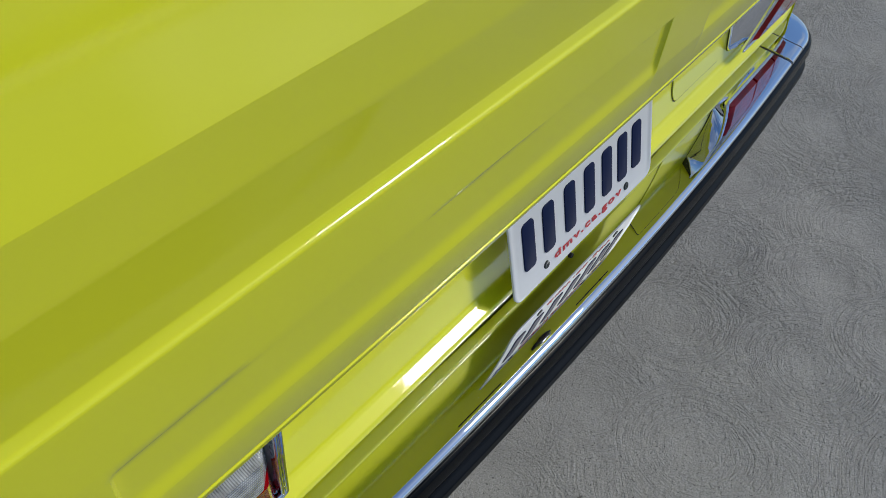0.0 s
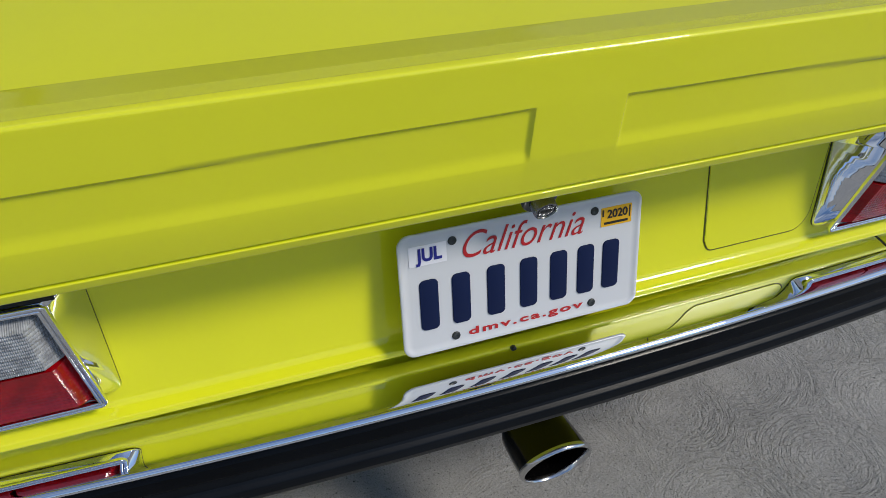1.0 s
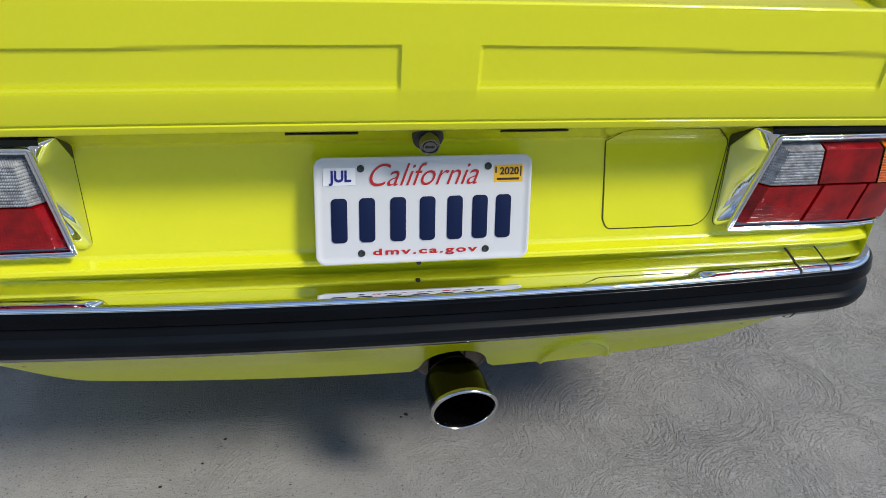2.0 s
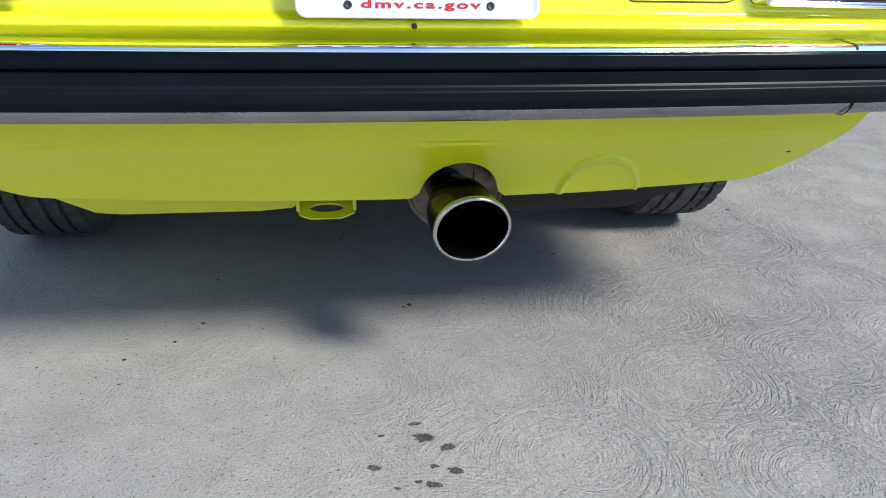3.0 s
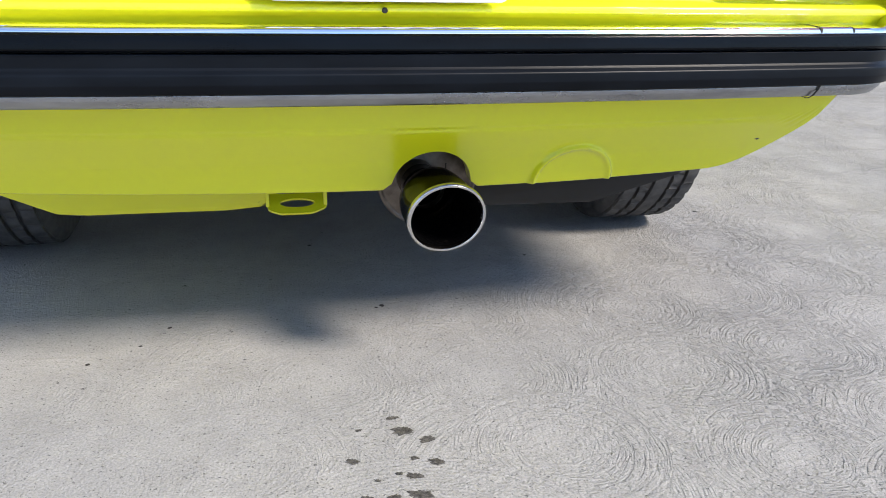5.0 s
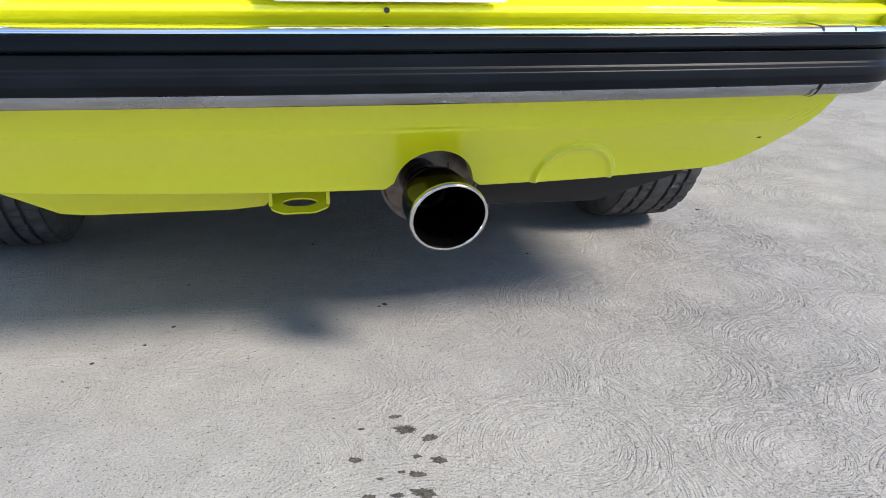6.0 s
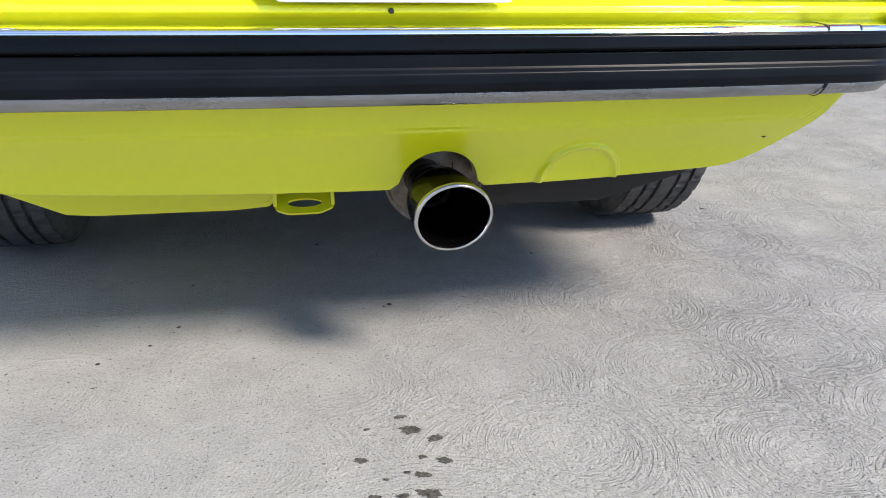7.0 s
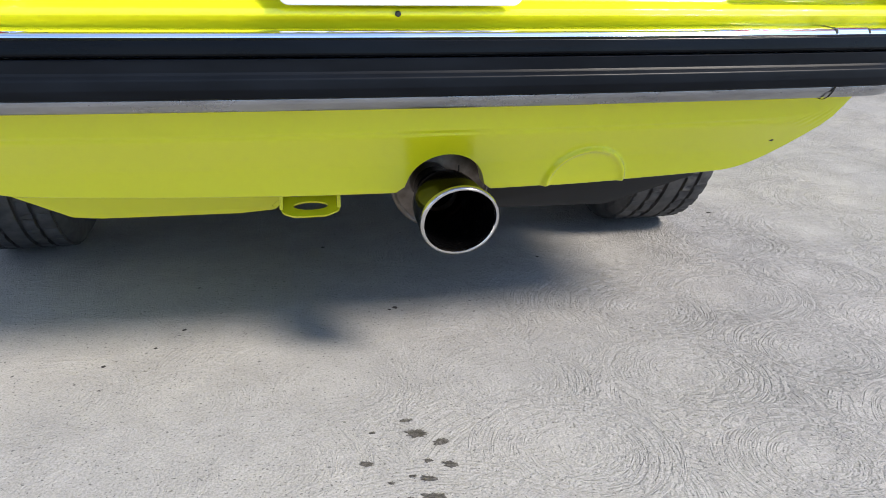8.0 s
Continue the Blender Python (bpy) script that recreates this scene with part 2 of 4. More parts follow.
    l.new(ramp(n, l, scratch, (0.40, 0.39, 0.38), (1.05, 1.04, 1.03), 0.1, 0.9), groove.inputs["B"])
    l.new(groove.outputs["Result"], b.inputs["Base Color"])
    return m


def damp_material():
    m, n, l, b = material("damp_concrete", (0.06, 0.056, 0.05), 0.45)
    v = coords(n, l)
    l.new(ramp(n, l, noise_tex(n, l, v, 260.0, 5.0, 0.7), (0.025, 0.023, 0.02), (0.13, 0.12, 0.105), 0.35, 0.65), b.inputs["Base Color"])
    bump(n, l, b, noise_tex(n, l, v, 210.0, 6.0, 0.75), 0.8, 0.003)
    return m


def tyre_material():
    m, n, l, b = material("tyre_rubber", (0.022, 0.022, 0.024), 0.75)
    v = coords(n, l)
    l.new(ramp(n, l, noise_tex(n, l, v, 40.0, 6.0), (0.036, 0.036, 0.038), (0.085, 0.084, 0.083)), b.inputs["Base Color"])
    bump(n, l, b, noise_tex(n, l, v, 300.0, 3.0), 0.3, 0.001)
    return m


def plaster_material(name, a, c):
    m, n, l, b = material(name, a, 0.8)
    v = coords(n, l)
    l.new(ramp(n, l, noise_tex(n, l, v, 2.0, 6.0), a, c), b.inputs["Base Color"])
    return m


PAINT = paint_material()
CHROME = chrome_material()
RUBBER = rubber_material()
GAP_BLACK = material("black_gap", (0.01, 0.01, 0.008), 0.8)[0]
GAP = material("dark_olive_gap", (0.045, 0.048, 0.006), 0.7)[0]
STEEL = steel_material()
SOOT = soot_material()
GRIME = grimy_steel()
TYRE = tyre_material()
UNDERSEAL = plaster_material("brown_black_underseal", (0.016, 0.014, 0.012), (0.032, 0.028, 0.025))
CONCRETE = ground_material()
DAMP = damp_material()
RED = lens_material("red_lens", (0.40, 0.0015, 0.005), (0.16, 0.0003, 0.002), 62, 0.30, 22.0, 62)
AMBER = lens_material("amber_lens", (0.75, 0.16, 0.006), (0.5, 0.09, 0.004), 60)
CLEAR = lens_material("clear_lens", (0.46, 0.475, 0.49), (0.20, 0.205, 0.215), 170, 0.6)
BEZEL = material("grey_lamp_bezel", (0.20, 0.22, 0.24), 0.34, 0.7)[0]
FACE = rubber_material("glossy_black_bumper_face", 0.003, 0.16, 0.11)
CHIPPED = paint_material("lime_yellow_stone_chip_paint", 0.35, 0.0012, 330.0, 0.12)
RIM = material("bright_rim_metal", (0.62, 0.62, 0.63), 0.16, 1.0)[0]
LOCK = material("worn_chrome", (0.22, 0.225, 0.23), 0.25, 1.0)[0]
SATIN = satin_material()
HOUSE = plaster_material("grey_house_wall", (0.17, 0.175, 0.18), (0.22, 0.22, 0.22))
TRIM = plaster_material("white_trim", (0.75, 0.75, 0.73), (0.8, 0.8, 0.78))
GLASS = material("dark_window_glass", (0.02, 0.025, 0.025), 0.04)[0]
WHITE = material("plate_white", (0.60, 0.615, 0.64), 0.35)[0]
NAVY = material("plate_navy", (0.007, 0.014, 0.055), 0.6)[0]
NAVY.node_tree.nodes["Principled BSDF"].inputs["Specular IOR Level"].default_value = 0.12
STICKER_BLUE = material("sticker_blue", (0.012, 0.016, 0.22), 0.4)[0]
PLATE_RED = material("plate_red", (0.44, 0.012, 0.016), 0.4)[0]
STICKER_YELLOW = material("sticker_yellow", (0.80, 0.45, 0.01), 0.4)[0]
STICKER_WHITE = material("sticker_white", (0.80, 0.80, 0.84), 0.3)[0]
BLACK = material("black_plastic", (0.015, 0.015, 0.016), 0.45)[0]
BOLT = material("dark_bolt", (0.022, 0.027, 0.028), 0.45, 0.2)[0]
CRUMB = material("dark_crumb", (0.02, 0.018, 0.015), 0.8)[0]
PALE = plaster_material("grey_plaster", (0.40, 0.41, 0.42), (0.48, 0.49, 0.50))
DARKWALL = plaster_material("dark_wall", (0.03, 0.032, 0.035), (0.05, 0.05, 0.05))


# ---- building helpers ----
def part(name, bm, mat, parent=None, label="", smooth=40):
    me = bpy.data.meshes.new(name)
    bm.normal_update()
    bm.to_mesh(me)
    bm.free()
    me.materials.append(mat)
    if smooth:
        for p in me.polygons:
            p.use_smooth = True
        me.set_sharp_from_angle(angle=radians(smooth))
    ob = new(name, me)
    if parent:
        ob.parent = parent
    if label:
        ob["label"] = label
    return ob


def sheet(rows, close_u=False, close_v=False, thick=None, caps=False):
    """A bmesh of quads through rows of points."""
    bm = bmesh.new()
    vs = [[bm.verts.new(p) for p in r] for r in rows]
    nu, nv = len(rows), len(rows[0])
    for i in range(nu if close_u else nu - 1):
        for j in range(nv if close_v else nv - 1):
            bm.faces.new((vs[i][j], vs[(i + 1) % nu][j], vs[(i + 1) % nu][(j + 1) % nv], vs[i][(j + 1) % nv]))
    if caps and close_v:
        bm.faces.new(list(reversed(vs[0])))
        bm.faces.new(vs[-1])
    bmesh.ops.recalc_face_normals(bm, faces=bm.faces[:])
    return bm


def box(bm, x0, x1, y0, y1, z0, z1, bevel=0.0):
    vs = [bm.verts.new((x, y, z)) for x in (x0, x1) for y in (y0, y1) for z in (z0, z1)]
    fs = [bm.faces.new([vs[i] for i in f]) for f in ((0, 1, 3, 2), (4, 6, 7, 5), (0, 4, 5, 1), (2, 3, 7, 6), (0, 2, 6, 4), (1, 5, 7, 3))]
    bmesh.ops.recalc_face_normals(bm, faces=fs)
    if bevel:
        es = list({e for f in fs for e in f.edges})
        bmesh.ops.bevel(bm, geom=es, offset=bevel, segments=3, profile=0.5, affect="EDGES")
    return bm


def rounded(points, r, steps=6):
    """A closed polygon with its corners rounded: r one radius, or one each."""
    n, out = len(points), []
    rs = r if isinstance(r, (list, tuple)) else [r] * n
    for i, p in enumerate(points):
        p, a, b = Vector(p), Vector(points[i - 1]), Vector(points[(i + 1) % n])
        u, w = (a - p).normalized(), (b - p).normalized()
        half = u.angle(w) / 2
        if rs[i] <= 0 or half > 1.55:
            out.append(p)
            continue
        d = rs[i] / math.tan(half)
        c = p + (u + w).normalized() * (rs[i] / math.sin(half))
        s, e = p + u * d - c, p + w * d - c
        for k in range(steps + 1):
            f = k / steps
            out.append(c + (s.lerp(e, f)).normalized() * rs[i])
    return out


def rounded_open(points, r, steps=5):
    """An open polyline with its inner corners rounded."""
    out = [Vector(points[0])]
    rs = r if isinstance(r, (list, tuple)) else [r] * len(points)
    for i in range(1, len(points) - 1):
        p, a, b = Vector(points[i]), Vector(points[i - 1]), Vector(points[i + 1])
        u, w = (a - p).normalized(), (b - p).normalized()
        half = u.angle(w) / 2
        if rs[i] <= 0 or half > 1.565:
            out.append(p)
            continue
        d = min(rs[i] / math.tan(half), 0.49 * (a - p).length, 0.49 * (b - p).length)
        q = d * math.tan(half)
        c = p + (u + w).normalized() * (q / math.sin(half))
        s, e = p + u * d - c, p + w * d - c
        for k in range(steps + 1):
            out.append(c + (s.lerp(e, k / steps)).normalized() * q)
    out.append(Vector(points[-1]))
    return out


def prism(bm, outline, place, depth, bevel=0.0):
    """Outline (u, w) extruded by depth; place(u, w, d) gives the point."""
    f0 = [bm.verts.new(place(u, w, 0)) for u, w in outline]
    f1 = [bm.verts.new(place(u, w, depth)) for u, w in outline]
    fs = [bm.faces.new(f0), bm.faces.new(list(reversed(f1)))]
    n = len(outline)
    for i in range(n):
        fs.append(bm.faces.new((f0[i], f1[i], f1[(i + 1) % n], f0[(i + 1) % n])))
    bmesh.ops.recalc_face_normals(bm, faces=fs)
    if bevel:
        top = [e for e in bm.edges if e.verts[0] in f1 and e.verts[1] in f1]
        bmesh.ops.bevel(bm, geom=top, offset=bevel, segments=2, profile=0.5, affect="EDGES")
    return bm


def lathe(profile, centre, axis, side=None, n=48, close=False):
    """Profile (along axis, radius) turned round an axis."""
    axis = Vector(axis).normalized()
    u = axis.orthogonal().normalized() if side is None else Vector(side)
    w = axis.cross(u)
    rows = []
    for k in range(n):
        a = 2 * math.pi * k / n
        rows.append([Vector(centre) + axis * s + (u * math.cos(a) + w * math.sin(a)) * r for s, r in profile])
    return sheet(rows, close_u=True, close_v=close)


# ---- the ground ----
def make_ground():
    xs = [-60, -12, -4] + [-2 + 0.1 * i for i in range(41)] + [4, 12, 60]
    ys = [-60, -12, -4] + [-2 + 0.1 * i for i in range(41)] + [4, 12, 60]
    rows = [[(x, y, 0.0) for y in ys] for x in xs]
    g = part("ground", sheet(rows), CONCRETE, None, smooth=0)
    tagged(g, "grey concrete driveway brushed in overlapping fan swirls", "ground", kind="structure")


make_ground()

# ---- car body ----
car = new("car")
car.location = (0, 0.75, 0)
bpy.context.view_layer.update()
tagged(car, "lime yellow vintage coupe parked on concrete driveway", "car")


def cpart(name, bm, mat, parent=car, label="", smooth=40):
    """A part of the car, given in world places."""
    base = Vector((0, 0, 0))
    p = parent
    while p is not None:
        base += p.location
        p = p.parent
    bmesh.ops.translate(bm, verts=bm.verts[:], vec=-base)
    return part(name, bm, mat, parent, label, smooth)


HALF = 0.775


def bow(x, k=0.012):
    """How far the tail recedes towards its sides."""
    a = abs(x)
    y = k * a * a
    if a > 0.66:
        y += 1.6 * (a - 0.66) ** 2
    return y


def xs_line(a, b, step=0.02, extra=()):
    n = max(1, round((b - a) / step))
    return sorted(set([round(a + (b - a) * i / n, 5) for i in range(n + 1)] + [round(e, 5) for e in extra]))


# rear panel, from the lip under the lid down to behind the bumper
PANEL = rounded_open([(-0.040, 0.749), (-0.030, 0.746), (0.058, 0.697), (0.046, 0.620), (0.034, 0.540), (0.018, 0.532), (0.016, 0.524), (0.034, 0.515), (0.036, 0.425)],
                     [0, 0.006, 0.010, 0.1, 0.012, 0.004, 0.004, 0.01, 0])


def panel_y(z):
    for (y0, z0), (y1, z1) in zip(PANEL[:-1], PANEL[1:]):
        if z1 <= z <= z0:
            return y0 + (y1 - y0) * (z0 - z) / max(1e-6, z0 - z1)
    return 0.04


def make_panel():
    xs = xs_line(-0.74, 0.74)
    rows = [[(x, y + bow(x), z) for y, z in PANEL] for x in xs]
    return cpart("rear_panel", sheet(rows), PAINT)


make_panel()

LID_X = 0.735


def smooth(a, b, v):
    t = min(1.0, max(0.0, (v - a) / (b - a)))
    return t * t * (3 - 2 * t)


def make_lid():
    sec = rounded_open([(0.02, 0.745), (-0.036, 0.7478), (-0.0455, 0.7500), (-0.0495, 0.7606), (-0.0460, 0.7618), (-0.0460, 0.7634), (-0.0500, 0.7648), (-0.0515, 0.772), (-0.058, 0.805), (-0.063, 0.862), (-0.066, 0.9125), (-0.056, 0.9135), (0.02, 0.889), (0.102, 0.8715), (0.20, 0.881), (0.72, 0.930)],
                       [0, 0.002, 0.004, 0.0012, 0.0004, 0.0004, 0.0012, 0.004, 0.05, 0.05, 0.0035, 0.006, 0.1, 0.005, 0.4, 0])
    pts = []
    for a, b in zip(sec[:-1], sec[1:]):
        fine = 0.0012 if 0.846 < a.y < 0.868 and a.x < -0.05 else 0.004 if 0.79 < a.y < 0.88 and a.x < -0.05 else 0.03
        n = max(1, math.ceil((b - a).length / fine))
        pts += [a.lerp(b, i / n) for i in range(n)]
    pts.append(sec[-1])
    extra = []
    for s in (-1, 1):
        extra += [s * (0.043 + 0.002 * i) for i in range(8)] + [s * (0.590 + 0.003 * i) for i in range(8)]
    rows = []
    for x in xs_line(-LID_X, LID_X, 0.02, extra):
        row = []
        for y, z in pts:
            d = 0.0
            a = abs(x)
            if y < -0.03 and 0.77 < z < 0.88:
                side = smooth(0.0465, 0.0505, a) * (1 - smooth(0.601, 0.605, a))
                up = (1 - smooth(0.8604 - 0.014 * a, 0.8628 - 0.014 * a, z)) * smooth(0.797, 0.818, z)
                d = 0.0038 * side * up
            row.append((x, y + d + bow(x, 0.02), z - 0.014 * a * a))
        rows.append(row)
    return cpart("boot_lid", sheet(rows), PAINT, smooth=35)


make_lid()


def make_quarters():
    """Body sides, from the lamp corner forwards."""
    for s in (-1, 1):
        rows = []
        for y in [0.03, 0.05, 0.08, 0.12, 0.2, 0.35, 0.5, 0.75, 1.0, 1.3, 1.7]:
            wide = min(HALF, 0.735 + 0.04 * smooth(0.02, 0.35, y))
            sec = [(0.735, 0.885 + 0.03 * smooth(0.1, 1, y)), (wide - 0.02, 0.87 + 0.03 * smooth(0.1, 1, y)), (wide, 0.80), (wide + 0.012, 0.70), (wide + 0.006, 0.60), (wide, 0.47), (wide - 0.02, 0.45 - 0.10 * smooth(1.1, 1.3, y))]
            rows.append([(s * x, y, z) for x, z in sec])
        cpart("rear_wing", sheet(rows), PAINT)


make_quarters()


def make_valance():
    """Painted apron under the bumper, with a cut-out for the tailpipe."""
    def low(x):
        a = abs(x - 0.010)
        return 0.2770 + 0.040 * a * a + 2.95 * max(0, a - 0.508) ** 1.94

    def arch(x):
        d = abs(x - 0.0735)
        if d < 0.058:
            return 0.339 - 0.058 + math.sqrt(max(0, 0.058 ** 2 - d * d))
        if d < 0.074:
            return 0.2765 + 0.010 * (1 - smooth(0.056, 0.074, d))
        return 0
    extra = [0.0735 + 0.076 * math.sin(math.pi * i / 60) for i in range(-30, 31)] + [0.205 + 0.002 * i for i in range(84)]
    rows = []
    for x in xs_line(-0.715, 0.735, 0.0149, extra):
        z1 = min(0.424, max(low(x), arch(x)))
        row = []
        prof = [(0.004, 0.43), (0.0115, 0.40), (0.0180, 0.3745), (0.0212, 0.3715), (0.0216, 0.3675), (0.0240, 0.364), (0.0350, 0.350), (0.0465, 0.335), (0.0570, 0.320), (0.0655, 0.305), (0.0720, 0.292), (0.0765, 0.282), (0.079, 0.274)]
        for k in range(81):
            z = 0.43 + (z1 - 0.43) * k / 80
            y = prof[-1][0]
            for (ya, za), (yb, zb) in zip(prof[:-1], prof[1:]):
                if zb <= z <= za:
                    y = ya + (yb - ya) * (za - z) / (za - zb)
            # raised jacking-point blister
            rx, rz = (x - 0.288) / 0.068, (z - 0.2765) / 0.064
            q = math.hypot(rx, rz)
            y -= 0.0034 * (1 - smooth(0.88, 1.02, q)) + 0.0056 * math.exp(-((q - 0.90) / 0.062) ** 2)
            row.append((x, y + 0.006 + bow(x, 0.085), z))
        x0, y0, z0 = row[-1]
        row.append((x0, y0 + 0.0004, z0 - 0.0010))
        row.append((x0, y0 + 0.0016, z0 - 0.0030))
        row.append((x0, y0 + 0.005, z0 - 0.0042))
        row.append((x0, y0 + 0.03, z0 - 0.003))
        rows.append(row)
    return cpart("rear_valance", sheet(rows), CHIPPED, smooth=50)


make_valance()


# ---- bumper ----
def bumper_path():
    """Plan line of the bumper's face, with its outward normals."""
    pts = []
    for i in range(-33, 34):
        x = i * 0.02
        pts.append(Vector((x, -0.047 + 0.06 * x * x)))
    x0, y0 = pts[-1]
    r, lean = 0.100, math.atan(0.12 * x0)
    cx, cy = x0 - r * math.sin(lean), y0 + r * math.cos(lean)
    turns = [lean + (math.pi / 2 - lean) * k / 16 for k in range(1, 17)]
    arc = [Vector((cx + r * math.sin(a), cy - r * math.cos(a))) for a in turns]
    side = [Vector((arc[-1].x + 0.004 * k, arc[-1].y + 0.06 * k)) for k in range(1, 6)]
    right = arc + side
    left = [Vector((-p.x, p.y)) for p in reversed(right)]
    return left + pts + right


BPATH = bumper_path()


def sweep(section, path, close=True, caps=True):
    """Section (out, z) swept along a plan path."""
    rows = []
    for i, p in enumerate(path):
        d = (path[min(i + 1, len(path) - 1)] - path[max(i - 1, 0)]).normalized()
        nrm = Vector((d.y, -d.x))
        rows.append([(p.x + nrm.x * o, p.y + nrm.y * o, z) for o, z in section])
    return sheet(rows, close_v=close, caps=caps)


def make_bumper():
    top = [(-0.067, 0.5092), (-0.047, 0.5106), (-0.034, 0.5111), (-0.020, 0.5110), (-0.008, 0.5106), (-0.001, 0.5100), (0.0032, 0.5090), (0.0058, 0.5074), (0.0072, 0.5052), (0.0075, 0.5028)]
    crown = top + [(-0.009, 0.500), (-0.009, 0.470), (-0.067, 0.470)]
    b = cpart("bumper", sweep([Vector(p) for p in crown], BPATH), CHROME, label="polished chrome bumper", smooth=35)
    lip = rounded([(-0.040, 0.436), (0.004, 0.4330), (0.003, 0.426), (-0.008, 0.4150), (-0.062, 0.418), (-0.060, 0.436)], [0.001, 0.002, 0.006, 0.010, 0.003, 0.001], 5)
    cpart("lower_lip", sweep(lip, BPATH), SATIN, b, "satin metal lower lip")
    face = rounded([(-0.010, 0.5015), (0.0085, 0.5030), (0.0128, 0.5000), (0.0155, 0.4845), (0.0120, 0.4815), (-0.010, 0.4815)], [0.001, 0.003, 0.003, 0.003, 0.002, 0.001], 4)
    cpart("face_strip", sweep(face, BPATH), FACE, b, "glossy black bumper facing")
    strip = rounded([(-0.010, 0.4805), (0.0105, 0.4800), (0.0090, 0.4640), (0.0110, 0.4612), (0.0162, 0.4568), (0.0165, 0.4450), (0.0120, 0.4335), (-0.010, 0.4325)],
                    [0.001, 0.002, 0.001, 0.001, 0.004, 0.006, 0.003, 0.001], 4)
    cpart("rubber_strip", sweep(strip, BPATH), RUBBER, b, "black rubber impact strip")
    # joints of the corner pieces
    for s in (-1, 1):
        line = [(o + 0.0003, z + 0.0003) for o, z in top]

        def over(x, up):
            """The crown's top at x, raised by up; it slants back towards the middle."""
            return [(s * (x - 0.25 * min(0, o + 0.012)), -0.047 + 0.06 * x * x - o, z + up) for o, z in line]
        cpart("end_cap", sheet([over(0.587, 0.0002)] + [over(0.5875 + 0.006 * k, 0.0011) for k in range(9)] + [over(0.6362, 0.0002)]), CHROME, b, "chrome cover over the bumper joint", smooth=30)
        for x in (0.5835, 0.6370):
            cpart("bumper_joint", sheet([over(x, 0.0005), over(x + 0.0026, 0.0005)]), GAP_BLACK, b)
        line = [(0.0056, 0.4332), (0.0046, 0.4258), (0.0010, 0.4185), (-0.0070, 0.4136), (-0.02, 0.4140)]
        rows = []
        for x in (0.5985, 0.6025):
            y = -0.047 + 0.06 * x * x
            rows.append([(s * (x - 0.4 * (0.4375 - z)), y - o, z - 0.0004) for o, z in line])
        cpart("bumper_joint", sheet(rows), GAP_BLACK, b)


make_bumper()


# ---- tail lamps ----
def ring_about(points, c, d):
    """The outline moved out from its middle by d."""
    out = []
    n = len(points)
    for i, p in enumerate(points):
        t = (points[(i + 1) % n] - points[i - 1]).normalized()
        q = Vector((t.y, -t.x))
        if q.dot(p - c) < 0:
            q = -q
        out.append(p + q * d)
    return out


